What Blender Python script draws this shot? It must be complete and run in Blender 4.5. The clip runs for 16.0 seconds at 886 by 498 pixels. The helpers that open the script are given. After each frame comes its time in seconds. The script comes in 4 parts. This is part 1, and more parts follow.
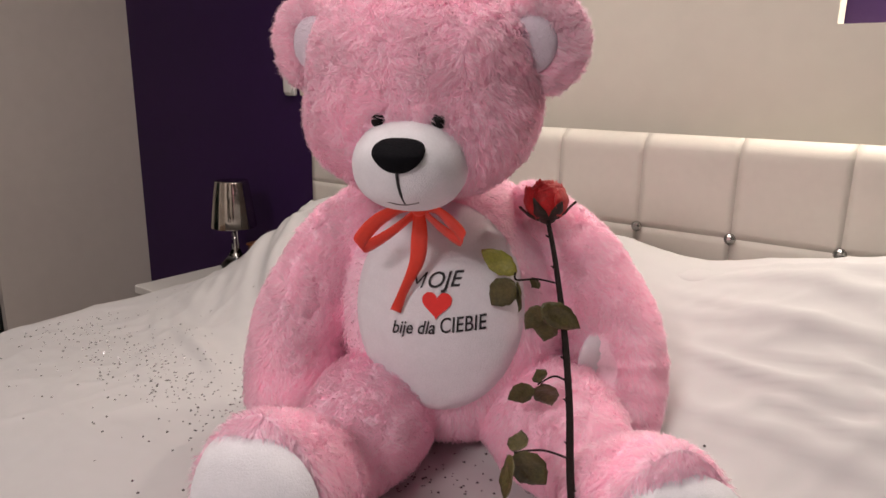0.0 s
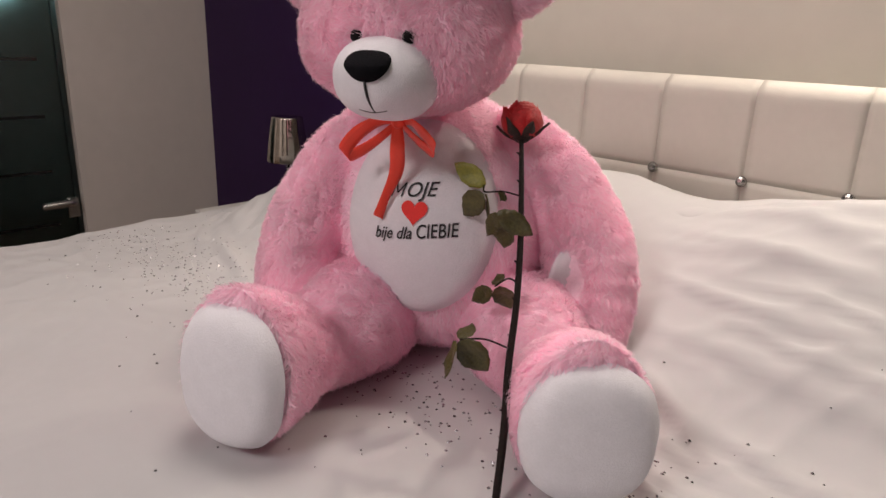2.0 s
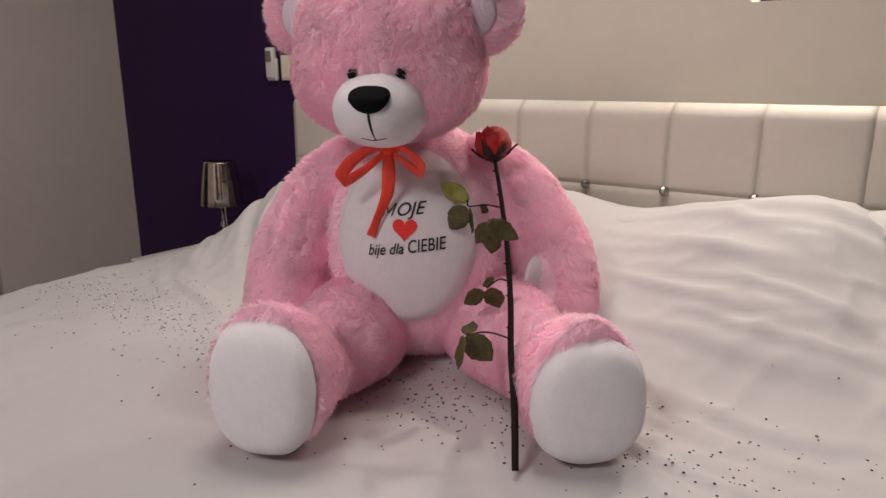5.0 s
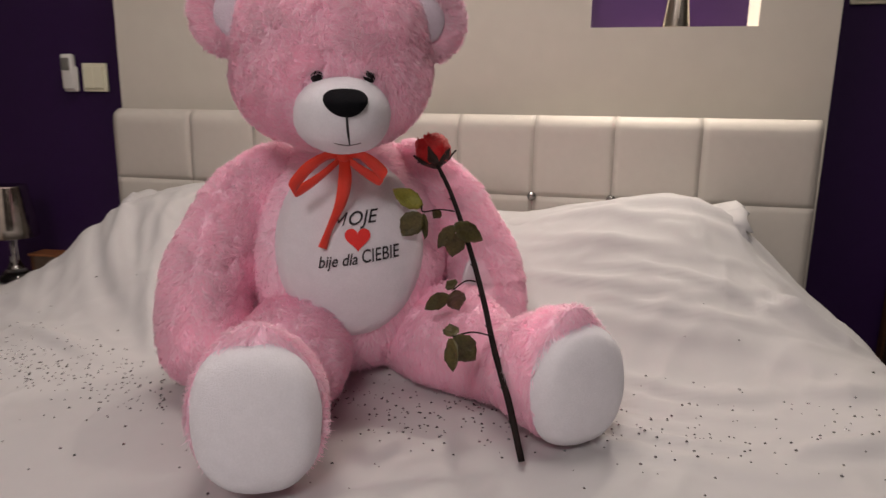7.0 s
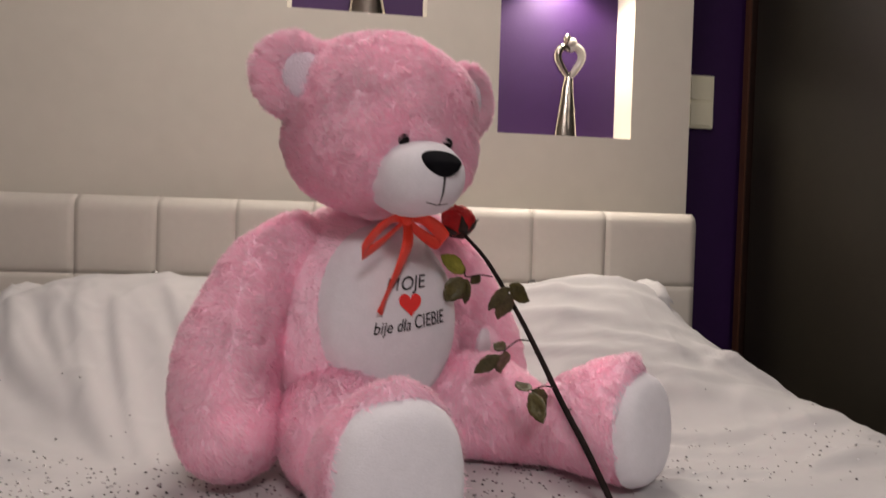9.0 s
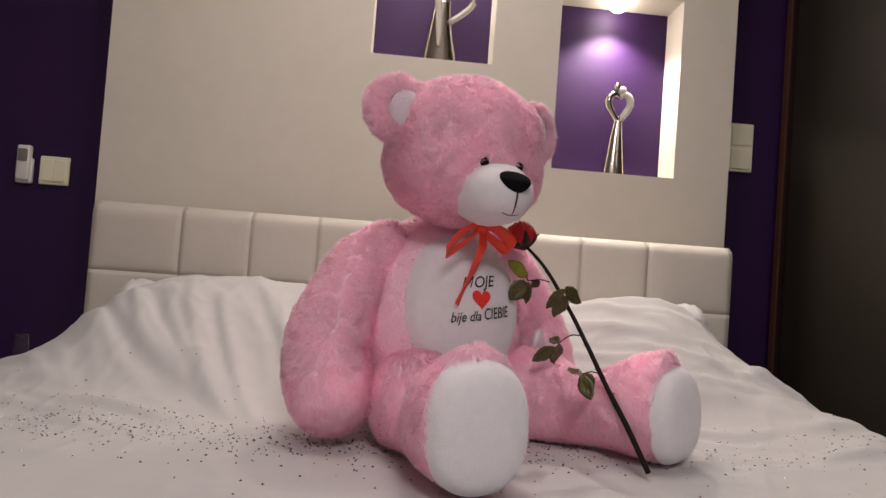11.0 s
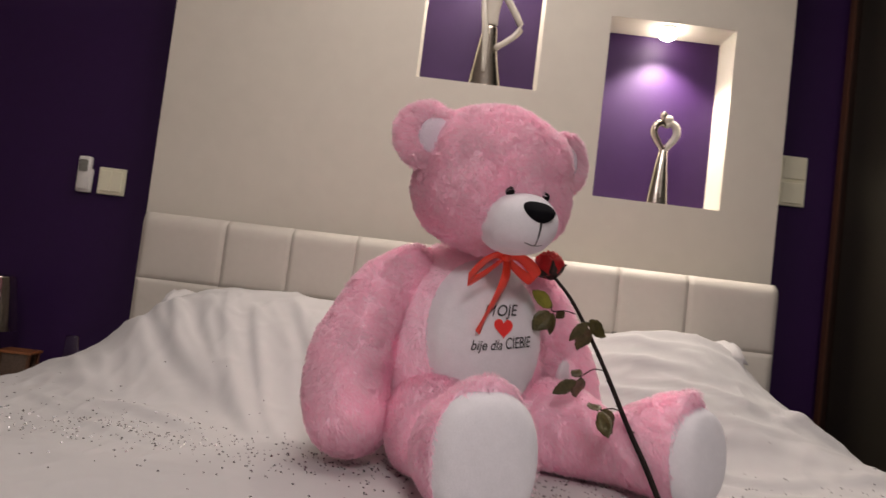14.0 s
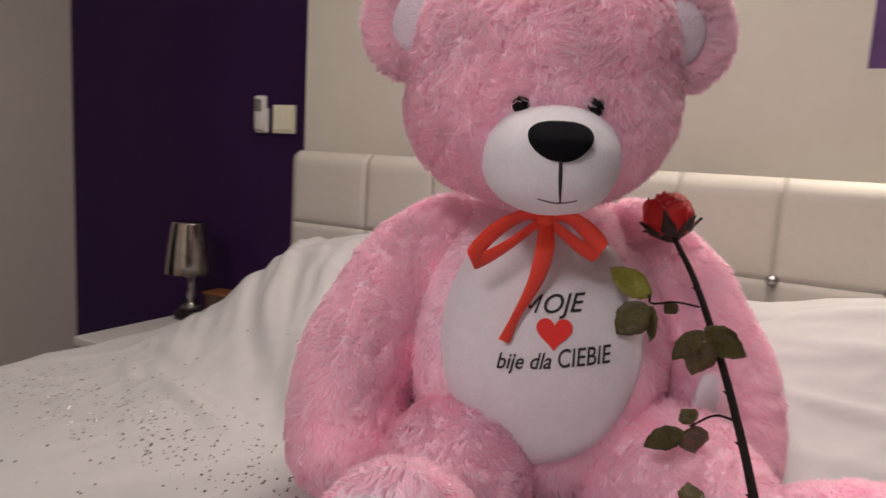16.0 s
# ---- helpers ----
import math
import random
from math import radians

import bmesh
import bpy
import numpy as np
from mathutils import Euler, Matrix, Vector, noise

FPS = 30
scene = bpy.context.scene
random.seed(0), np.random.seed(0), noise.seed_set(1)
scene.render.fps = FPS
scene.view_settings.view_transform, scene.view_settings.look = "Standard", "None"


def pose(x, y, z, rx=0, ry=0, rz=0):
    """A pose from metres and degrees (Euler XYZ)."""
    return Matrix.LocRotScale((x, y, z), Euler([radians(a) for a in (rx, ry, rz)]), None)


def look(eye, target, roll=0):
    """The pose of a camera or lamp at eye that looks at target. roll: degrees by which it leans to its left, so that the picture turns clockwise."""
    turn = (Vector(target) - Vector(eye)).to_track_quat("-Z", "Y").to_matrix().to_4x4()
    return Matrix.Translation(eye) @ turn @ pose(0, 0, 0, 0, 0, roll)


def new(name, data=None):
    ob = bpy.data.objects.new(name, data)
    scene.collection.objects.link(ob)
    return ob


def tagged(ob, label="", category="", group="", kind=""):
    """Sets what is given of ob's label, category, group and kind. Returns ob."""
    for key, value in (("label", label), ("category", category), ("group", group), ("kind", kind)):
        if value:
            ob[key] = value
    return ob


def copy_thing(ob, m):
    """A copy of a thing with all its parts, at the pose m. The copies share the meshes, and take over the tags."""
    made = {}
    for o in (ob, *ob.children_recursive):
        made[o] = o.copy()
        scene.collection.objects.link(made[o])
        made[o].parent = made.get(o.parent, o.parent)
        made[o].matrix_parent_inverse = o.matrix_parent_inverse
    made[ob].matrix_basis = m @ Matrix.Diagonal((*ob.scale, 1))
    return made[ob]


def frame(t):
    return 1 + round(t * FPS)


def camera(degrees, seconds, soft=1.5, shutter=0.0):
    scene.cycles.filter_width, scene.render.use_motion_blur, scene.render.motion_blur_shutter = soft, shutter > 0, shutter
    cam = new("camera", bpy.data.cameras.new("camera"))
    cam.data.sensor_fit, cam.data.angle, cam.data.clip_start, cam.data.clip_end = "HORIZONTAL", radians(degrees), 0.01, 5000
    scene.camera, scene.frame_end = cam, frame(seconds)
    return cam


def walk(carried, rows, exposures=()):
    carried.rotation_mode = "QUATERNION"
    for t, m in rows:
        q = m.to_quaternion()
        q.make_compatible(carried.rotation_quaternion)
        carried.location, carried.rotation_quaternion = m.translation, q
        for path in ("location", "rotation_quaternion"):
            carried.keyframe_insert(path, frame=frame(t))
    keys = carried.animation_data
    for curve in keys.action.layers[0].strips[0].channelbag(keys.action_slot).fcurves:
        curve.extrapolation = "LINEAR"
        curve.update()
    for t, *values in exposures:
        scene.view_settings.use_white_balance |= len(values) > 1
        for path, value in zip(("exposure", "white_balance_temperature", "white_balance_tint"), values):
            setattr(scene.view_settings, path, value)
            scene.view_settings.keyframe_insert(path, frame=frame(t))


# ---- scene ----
cam = camera(67.4, 16.0, 1.5, 0.4)
PATH = [
    (0, (0.562, 0.705, 1.088), (-0.594, 2.265, 0.607), 0.9),
    (0.5, (0.597, 0.706, 1.08), (-0.591, 2.228, 0.557), 1.3),
    (1, (0.636, 0.707, 1.077), (-0.597, 2.178, 0.515), 2.1),
    (1.5, (0.672, 0.714, 1.065), (-0.603, 2.138, 0.477), 1.5),
    (2, (0.713, 0.72, 1.053), (-0.594, 2.107, 0.446), 2.2),
    (2.5, (0.748, 0.715, 1.047), (-0.592, 2.073, 0.448), 3.1),
    (3, (0.762, 0.705, 1.039), (-0.603, 2.041, 0.447), 3.4),
    (3.5, (0.76, 0.701, 1.042), (-0.6, 2.047, 0.462), 3.0),
    (4, (0.744, 0.676, 1.042), (-0.561, 2.087, 0.487), 1.2),
    (6.5, (0.54, 0.446, 1.038), (-0.14, 2.279, 0.619), 1.1),
    (7, (0.452, 0.452, 1.019), (-0.03, 2.347, 0.597), 0.8),
    (7.5, (0.335, 0.466, 0.997), (0.132, 2.417, 0.608), 1.6),
    (8, (0.233, 0.459, 0.974), (0.163, 2.43, 0.639), 1.5),
    (8.5, (0.14, 0.415, 0.944), (0.184, 2.399, 0.696), -0.2),
    (9, (0.068, 0.386, 0.939), (0.263, 2.376, 0.884), 1.7),
    (9.5, (0.022, 0.329, 0.913), (0.102, 2.325, 1.006), 2.2),
    (12, (0.005, 0.166, 0.871), (0.085, 2.164, 0.921), 5.2),
    (12.5, (0.011, 0.158, 0.865), (0.081, 2.155, 0.949), 5.5),
    (13, (0.012, 0.154, 0.865), (0.073, 2.15, 0.965), 5.2),
    (13.5, (0.015, 0.16, 0.869), (0.078, 2.157, 0.967), 5.8),
    (14, (0.051, 0.197, 0.897), (-0.041, 2.193, 1.001), 6.9),
    (14.5, (0.099, 0.323, 0.927), (-0.169, 2.303, 1.01), 7.2),
    (15, (0.152, 0.463, 0.966), (-0.214, 2.429, 0.925), 4.6),
    (15.5, (0.233, 0.583, 1.0), (-0.321, 2.496, 0.818), 3.5),
    (16, (0.327, 0.683, 1.003), (-0.639, 2.413, 0.729), 3.2),
]
EXPOSURES = ((0, 0.33), (1.5, 0.30), (2.5, 0.19), (4, 0.17), (6.5, -0.04), (9, -0.05), (12, 0.03), (13.5, 0.05), (15, -0.12), (16, 0.10))
walk(cam, [(t, look(eye, target, roll)) for t, eye, target, roll in PATH], EXPOSURES)

# ---- world and lights ----
world = bpy.data.worlds.new("World")
world.use_nodes = True
scene.world = world
world.node_tree.nodes["Background"].inputs[0].default_value = (0.9, 0.85, 0.8, 1)
world.node_tree.nodes["Background"].inputs[1].default_value = 0.02
scene.cycles.max_bounces, scene.cycles.diffuse_bounces = 16, 14


def lamp(name, kind, m, power, colour, size, cone=0):
    data = bpy.data.lights.new(name, kind)
    data.energy, data.color = power, colour
    if kind == "AREA":
        data.shape, data.size = "DISK", size
    else:
        data.spot_size, data.spot_blend, data.shadow_soft_size = radians(cone), 0.5, size
    ob = new(name, data)
    ob.matrix_world = m
    return ob


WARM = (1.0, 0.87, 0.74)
# assumed ceiling lamps, both out of view; the second adds light from the front
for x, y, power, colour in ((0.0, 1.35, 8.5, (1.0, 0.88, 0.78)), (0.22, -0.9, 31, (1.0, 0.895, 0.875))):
    lamp("assumed_ceiling_light", "AREA", pose(x, y, 2.43), power, colour, 0.84)
lamp("niche_spot_light_a", "SPOT", pose(0.0, 2.185, 2.004), 15, WARM, 0.02, 115)
lamp("niche_spot_light_b", "SPOT", pose(0.56, 2.200, 1.709), 27, WARM, 0.03, 125)


# ---- materials ----
def material(name, base, rough=0.6, metal=0.0, vary=0.08, scale=20.0, bump=0.0, bump_scale=200.0, sheen=0.0, spec=0.5, coat=0.0, trans=0.0):
    m = bpy.data.materials.new(name)
    m.use_nodes = True
    n, l = m.node_tree.nodes, m.node_tree.links
    b = n["Principled BSDF"]
    b.inputs["Roughness"].default_value = rough
    b.inputs["Metallic"].default_value = metal
    b.inputs["Specular IOR Level"].default_value = spec
    b.inputs["Sheen Weight"].default_value = sheen
    b.inputs["Coat Weight"].default_value = coat
    b.inputs["Transmission Weight"].default_value = trans
    co = n.new("ShaderNodeTexCoord")
    t1, t2 = n.new("ShaderNodeTexNoise"), n.new("ShaderNodeTexNoise")
    t1.inputs["Scale"].default_value, t2.inputs["Scale"].default_value = scale, scale * 7
    t1.inputs["Detail"].default_value = 4
    for t in (t1, t2):
        l.new(co.outputs["Object"], t.inputs["Vector"])
    add = n.new("ShaderNodeMath")
    add.operation = "ADD"
    l.new(t1.outputs["Fac"], add.inputs[0])
    l.new(t2.outputs["Fac"], add.inputs[1])
    rng = n.new("ShaderNodeMapRange")
    rng.inputs["From Min"].default_value, rng.inputs["From Max"].default_value = 0.6, 1.4
    rng.inputs["To Min"].default_value, rng.inputs["To Max"].default_value = 1 - vary, 1 + vary
    l.new(add.outputs[0], rng.inputs["Value"])
    mix = n.new("ShaderNodeVectorMath")
    mix.operation = "SCALE"
    mix.inputs[0].default_value = base[:3]
    l.new(rng.outputs[0], mix.inputs["Scale"])
    l.new(mix.outputs[0], b.inputs["Base Color"])
    if sheen:
        b.inputs["Sheen Roughness"].default_value = 0.5
        b.inputs["Sheen Tint"].default_value = (*[0.5 + 0.5 * c for c in base[:3]], 1)
    if bump:
        t3, bp = n.new("ShaderNodeTexNoise"), n.new("ShaderNodeBump")
        t3.inputs["Scale"].default_value, t3.inputs["Detail"].default_value = bump_scale, 3
        l.new(co.outputs["Object"], t3.inputs["Vector"])
        bp.inputs["Strength"].default_value, bp.inputs["Distance"].default_value = bump, 0.004
        l.new(t3.outputs["Fac"], bp.inputs["Height"])
        l.new(bp.outputs[0], b.inputs["Normal"])
    return m


def fur_material(name, base, tip):
    m = bpy.data.materials.new(name)
    m.use_nodes = True
    n, l = m.node_tree.nodes, m.node_tree.links
    b = n["Principled BSDF"]
    b.inputs["Roughness"].default_value, b.inputs["Specular IOR Level"].default_value = 0.8, 0.0
    geo, ramp = n.new("ShaderNodeNewGeometry"), n.new("ShaderNodeValToRGB")
    ramp.color_ramp.elements[0].color, ramp.color_ramp.elements[1].color = (*base, 1), (*tip, 1)
    l.new(geo.outputs["Random Per Island"], ramp.inputs["Fac"])
    co, t1 = n.new("ShaderNodeTexCoord"), n.new("ShaderNodeTexNoise")
    t1.inputs["Scale"].default_value = 14
    l.new(co.outputs["Object"], t1.inputs["Vector"])
    rng = n.new("ShaderNodeMapRange")
    rng.inputs["From Min"].default_value, rng.inputs["From Max"].default_value = 0.3, 0.7
    rng.inputs["To Min"].default_value, rng.inputs["To Max"].default_value = 0.93, 1.05
    l.new(t1.outputs["Fac"], rng.inputs["Value"])
    mix = n.new("ShaderNodeVectorMath")
    mix.operation = "SCALE"
    l.new(ramp.outputs[0], mix.inputs[0])
    l.new(rng.outputs[0], mix.inputs["Scale"])
    l.new(mix.outputs[0], b.inputs["Base Color"])
    tr, ms = n.new("ShaderNodeBsdfTranslucent"), n.new("ShaderNodeMixShader")
    l.new(mix.outputs[0], tr.inputs["Color"])
    ms.inputs[0].default_value = 0.55
    l.new(b.outputs[0], ms.inputs[1])
    l.new(tr.outputs[0], ms.inputs[2])
    l.new(ms.outputs[0], n["Material Output"].inputs["Surface"])
    return m


def glow(name, colour, strength):
    m = bpy.data.materials.new(name)
    m.use_nodes = True
    b = m.node_tree.nodes["Principled BSDF"]
    b.inputs["Emission Color"].default_value = (*colour, 1)
    b.inputs["Emission Strength"].default_value = strength
    return m


PANEL = material("panel_paint", (0.645, 0.612, 0.54), 0.75, vary=0.03, scale=3, bump=0.06, bump_scale=160)
WALL = material("wall_paint", (0.60, 0.555, 0.515), 0.75, vary=0.03, scale=3, bump=0.06, bump_scale=160)
WHITE = material("white_paint", (0.80, 0.78, 0.75), 0.6, vary=0.03, scale=3, bump=0.04)
PURPLE = material("purple_paint", (0.030, 0.008, 0.060), 0.55, vary=0.08, scale=4, bump=0.08, bump_scale=160, spec=0.3)
FLOOR = material("floor_laminate", (0.16, 0.10, 0.06), 0.45, vary=0.25, scale=6)
LEATHER = material("ivory_leatherette", (0.60, 0.565, 0.51), 0.55, vary=0.03, scale=8, bump=0.10, bump_scale=420, spec=0.3)
COTTON = material("white_cotton", (0.505, 0.496, 0.502), 0.85, vary=0.02, scale=5, bump=0.05, bump_scale=900, sheen=0.15)
FUR = fur_material("pink_fur", (0.985, 0.705, 0.815), (0.99, 0.865, 0.925))
SKIN = material("pink_backing", (0.98, 0.73, 0.84), 0.95, vary=0.05, scale=45, bump=0.5, bump_scale=260, spec=0.0)
PLUSH = material("white_plush", (0.77, 0.755, 0.80), 0.95, vary=0.05, scale=60, bump=0.35, bump_scale=700, sheen=0.35)
EARIN = material("lilac_plush", (0.70, 0.60, 0.70), 0.95, vary=0.05, scale=40, bump=0.5, bump_scale=420, sheen=0.35)
BLACKP = material("black_plush", (0.006, 0.006, 0.008), 0.9, vary=0.2, scale=60, bump=0.4, bump_scale=500, spec=0.1)
EYE = material("black_plastic", (0.006, 0.004, 0.005), 0.45, spec=0.15)
THREAD = material("black_thread", (0.02, 0.018, 0.022), 0.7, vary=0.3, scale=300)
REDFELT = material("red_print", (0.78, 0.035, 0.03), 0.75, vary=0.08, scale=80)
RIBBON = material("red_satin_ribbon", (0.86, 0.055, 0.025), 0.38, vary=0.05, scale=60, sheen=0.2)
PETAL = material("red_petal", (0.50, 0.010, 0.012), 0.55, vary=0.3, scale=60, bump=0.3, bump_scale=250, sheen=0.15)
SEPAL = material("dark_sepal", (0.030, 0.014, 0.010), 0.7, vary=0.4, scale=90)
STEM = material("dark_stem", (0.012, 0.007, 0.006), 0.75, vary=0.4, scale=120, bump=0.4, bump_scale=300, spec=0.2)
LEAF = material("dried_green_leaf", (0.072, 0.062, 0.019), 0.42, vary=0.55, scale=45, bump=0.5, bump_scale=150)
LEAFY = material("yellow_green_leaf", (0.22, 0.21, 0.03), 0.45, vary=0.35, scale=45, bump=0.4, bump_scale=150)
CHROME = material("chrome", (0.80, 0.78, 0.75), 0.10, 1.0, vary=0.05, scale=10)
SILVER = material("silver_glaze", (0.50, 0.455, 0.40), 0.16, 1.0, vary=0.12, scale=18, bump=0.08, bump_scale=60)
CREAMG = material("cream_glaze", (0.62, 0.58, 0.51), 0.15, vary=0.05, scale=12, coat=0.4)
FOIL = material("silver_foil", (0.56, 0.52, 0.47), 0.12, 1.0, vary=0.2, scale=40, bump=0.12, bump_scale=60)
PLATE = material("ivory_plastic", (0.92, 0.90, 0.70), 0.35, vary=0.02, scale=5)
WPLAST = material("white_plastic", (0.80, 0.79, 0.76), 0.35, vary=0.02, scale=5)
GREYP = material("grey_display", (0.22, 0.22, 0.20), 0.25, vary=0.1, scale=40)
DARKW = material("dark_wood", (0.020, 0.010, 0.008), 0.35, vary=0.35, scale=9, bump=0.05, bump_scale=80)
EDGEW = material("brown_wood_edge", (0.07, 0.026, 0.012), 0.5, vary=0.2, scale=20)
OLIVE = material("dark_gloss_panel", (0.018, 0.015, 0.010), 0.45, vary=0.15, scale=5)
STEEL = material("brushed_steel", (0.55, 0.54, 0.52), 0.35, 1.0, vary=0.08, scale=40)
FROST = material("frosted_glass", (0.16, 0.185, 0.18), 0.30, vary=0.1, scale=3, trans=1.0)
STRIPE = material("clear_stripe", (0.008, 0.008, 0.008), 0.15, vary=0.1, scale=6)
LACQ = material("white_lacquer", (0.74, 0.72, 0.69), 0.25, vary=0.02, scale=4)
BOXW = material("brown_box_wood", (0.10, 0.04, 0.018), 0.45, vary=0.3, scale=25)
TOPW = material("orange_wood", (0.26, 0.095, 0.035), 0.45, vary=0.25, scale=25)
SMOKE = material("smoky_panel", (0.11, 0.075, 0.055), 0.35, vary=0.45, scale=30)
ACRYL = material("clear_acrylic", (0.9, 0.9, 0.92), 0.05, vary=0.0, trans=1.0)
GEM = material("rhinestone", (0.26, 0.25, 0.26), 0.25, 0.9, vary=0.3, scale=120)
CRYSTAL = material("cut_crystal", (0.42, 0.41, 0.39), 0.18, 0.8, vary=0.3, scale=150)
BULB = glow("spot_glow", (1.0, 0.88, 0.74), 50)
COOL = glow("cool_glow", (0.55, 0.95, 1.0), 11)
# glowing shade of the assumed ceiling lamps
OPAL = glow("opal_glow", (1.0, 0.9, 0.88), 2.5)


# ---- mesh helpers ----
def mesh_of(name, verts, faces, mat, smooth=True):
    me = bpy.data.meshes.new(name)
    me.from_pydata([tuple(map(float, v)) for v in verts], [], [tuple(map(int, q)) for q in faces])
    me.materials.append(mat)
    if smooth:
        me.shade_smooth()
    me.update()
    return me


def piece(name, verts, faces, mat, parent=None, label="", smooth=True):
    ob = new(name, mesh_of(name, verts, faces, mat, smooth))
    if parent:
        ob.parent = parent
    if label:
        ob["label"] = label
    return ob


def part(name, bm, mat, parent=None, label="", smooth=False):
    me = bpy.data.meshes.new(name)
    bm.to_mesh(me)
    bm.free()
    me.materials.append(mat)
    if smooth:
        me.shade_smooth()
    ob = new(name, me)
    if parent:
        ob.parent = parent
    if label:
        ob["label"] = label
    return ob


def box_bm(x0, x1, y0, y1, z0, z1, bevel=0.0, seg=2):
    bm = bmesh.new()
    bmesh.ops.create_cube(bm, size=1, matrix=Matrix.Translation(((x0 + x1) / 2, (y0 + y1) / 2, (z0 + z1) / 2)) @ Matrix.Diagonal((x1 - x0, y1 - y0, z1 - z0, 1)))
    if bevel:
        bmesh.ops.bevel(bm, geom=bm.edges[:], offset=bevel, segments=seg, profile=0.5, affect="EDGES")
    return bm


def box(name, x0, x1, y0, y1, z0, z1, mat, parent=None, bevel=0.0, label="", smooth=False):
    return part(name, box_bm(x0, x1, y0, y1, z0, z1, bevel), mat, parent, label, smooth)


def thing(name, at, rz=0.0, label="", category="", group="", kind=""):
    ob = new(name)
    ob.matrix_world = pose(*at, 0, 0, rz)
    return tagged(ob, label, category, group, kind)


def sphere_grid(nu, nv):
    """Directions on a ball and its faces."""
    v, q = [(0, 0, 1)], []
    for i in range(1, nv):
        a = math.pi * i / nv
        for j in range(nu):
            b = 2 * math.pi * j / nu
            v.append((math.sin(a) * math.cos(b), math.sin(a) * math.sin(b), math.cos(a)))
    v.append((0, 0, -1))
    for j in range(nu):
        q.append((0, 1 + j, 1 + (j + 1) % nu))
        for i in range(nv - 2):
            a, b = 1 + i * nu, 1 + (i + 1) * nu
            q.append((a + j, b + j, b + (j + 1) % nu, a + (j + 1) % nu))
        a = 1 + (nv - 2) * nu
        q.append((a + (j + 1) % nu, a + j, len(v) - 1))
    return np.array(v), q


def smooth_path(points, n):
    """A Catmull-Rom line through rows of numbers."""
    p = np.array(points, float)
    p = np.vstack([2 * p[0] - p[1], p, 2 * p[-1] - p[-2]])
    out = []
    for t in np.linspace(0, len(points) - 1, n):
        i = min(int(t), len(points) - 2)
        u = t - i
        a, b, c, d = p[i:i + 4]
        out.append(0.5 * (2 * b + (c - a) * u + (2 * a - 5 * b + 4 * c - d) * u * u + (3 * b - a - 3 * c + d) * u ** 3))
    return np.array(out)


def tube(points, n=24, ring=16, caps=True, flat=1.0, ref=(0, 0, 1)):
    """A closed tube along rows x, y, z, radius; flat squeezes it along the ref direction."""
    p = smooth_path(points, n)
    c, r = p[:, :3], p[:, 3]
    t = np.gradient(c, axis=0)
    t /= np.linalg.norm(t, axis=1)[:, None]
    v, q = [], []
    for i in range(n):
        s = np.cross(t[i], ref)
        s /= np.linalg.norm(s) + 1e-9
        w = np.cross(s, t[i])
        for j in range(ring):
            a = 2 * math.pi * j / ring
            v.append(c[i] + r[i] * (math.cos(a) * s + flat * math.sin(a) * w))
    for i in range(n - 1):
        for j in range(ring):
            k = (j + 1) % ring
            q.append((i * ring + k, i * ring + j, (i + 1) * ring + j, (i + 1) * ring + k))
    if caps:
        for i, flip in ((0, False), (n - 1, True)):
            v.append(c[i])
            for j in range(ring):
                a, b = i * ring + j, i * ring + (j + 1) % ring
                q.append((b, a, len(v) - 1) if flip else (a, b, len(v) - 1))
    return np.array(v), q


def round_ends(points, r0=None, r1=None, steps=5):
    """Adds rounded ends to rows x, y, z, radius."""
    p = [np.array(a, float) for a in points]
    out = list(p)
    for end in (0, -1):
        d = p[0] - p[1] if end == 0 else p[-1] - p[-2]
        d = d[:3] / np.linalg.norm(d[:3])
        c, r = p[end][:3], p[end][3]
        depth = r * (0.9 if (r0 if end == 0 else r1) is None else (r0 if end == 0 else r1))
        for k in range(1, steps + 1):
            a = math.pi / 2 * k / steps
            row = np.r_[c + d * depth * math.sin(a), max(r * math.cos(a), 0.001)]
            out.insert(0, row) if end == 0 else out.append(row)
    return out


def lathe(profile, ring=24):
    """Rows of radius, z turned round the z axis."""
    v, q = [], []
    for r, z in profile:
        for j in range(ring):
            a = 2 * math.pi * j / ring
            v.append((r * math.cos(a), r * math.sin(a), z))
    for i in range(len(profile) - 1):
        for j in range(ring):
            k = (j + 1) % ring
            q.append((i * ring + j, i * ring + k, (i + 1) * ring + k, (i + 1) * ring + j))
    q.append(tuple(range(ring))[::-1])
    q.append(tuple(range((len(profile) - 1) * ring, len(profile) * ring)))
    return v, q


def moved(v, m):
    return [m @ Vector(p) for p in v]


# ---- the room ----
LEFT, RIGHT, BACKW, FRONT, HIGH = -2.09, 1.75, 2.25, -2.2, 2.5
SLANT = 2.29
PX0, PX1, PY = -0.825, 1.003, 2.125

tagged(box("floor", LEFT - 0.1, RIGHT + 0.1, FRONT - 0.1, BACKW + 0.25, -0.1, 0, FLOOR), "brown wooden laminate floor", "floor", kind="structure")
tagged(box("ceiling", LEFT - 0.1, RIGHT + 0.1, FRONT - 0.1, BACKW + 0.25, HIGH, HIGH + 0.1, WHITE), "plain white ceiling", "ceiling", kind="structure")
north = box("wall_north", LEFT - 0.1, RIGHT + 0.1, BACKW, BACKW + 0.1, 0, HIGH, PURPLE)
north.matrix_world = pose(0, 0, 0, 0, 0, SLANT)
tagged(north, "deep purple painted wall behind the bed", "wall", kind="structure")
tagged(box("wall_south", LEFT - 0.1, RIGHT + 0.1, FRONT - 0.1, FRONT, 0, HIGH, WALL), "plain beige wall", "wall", kind="structure")
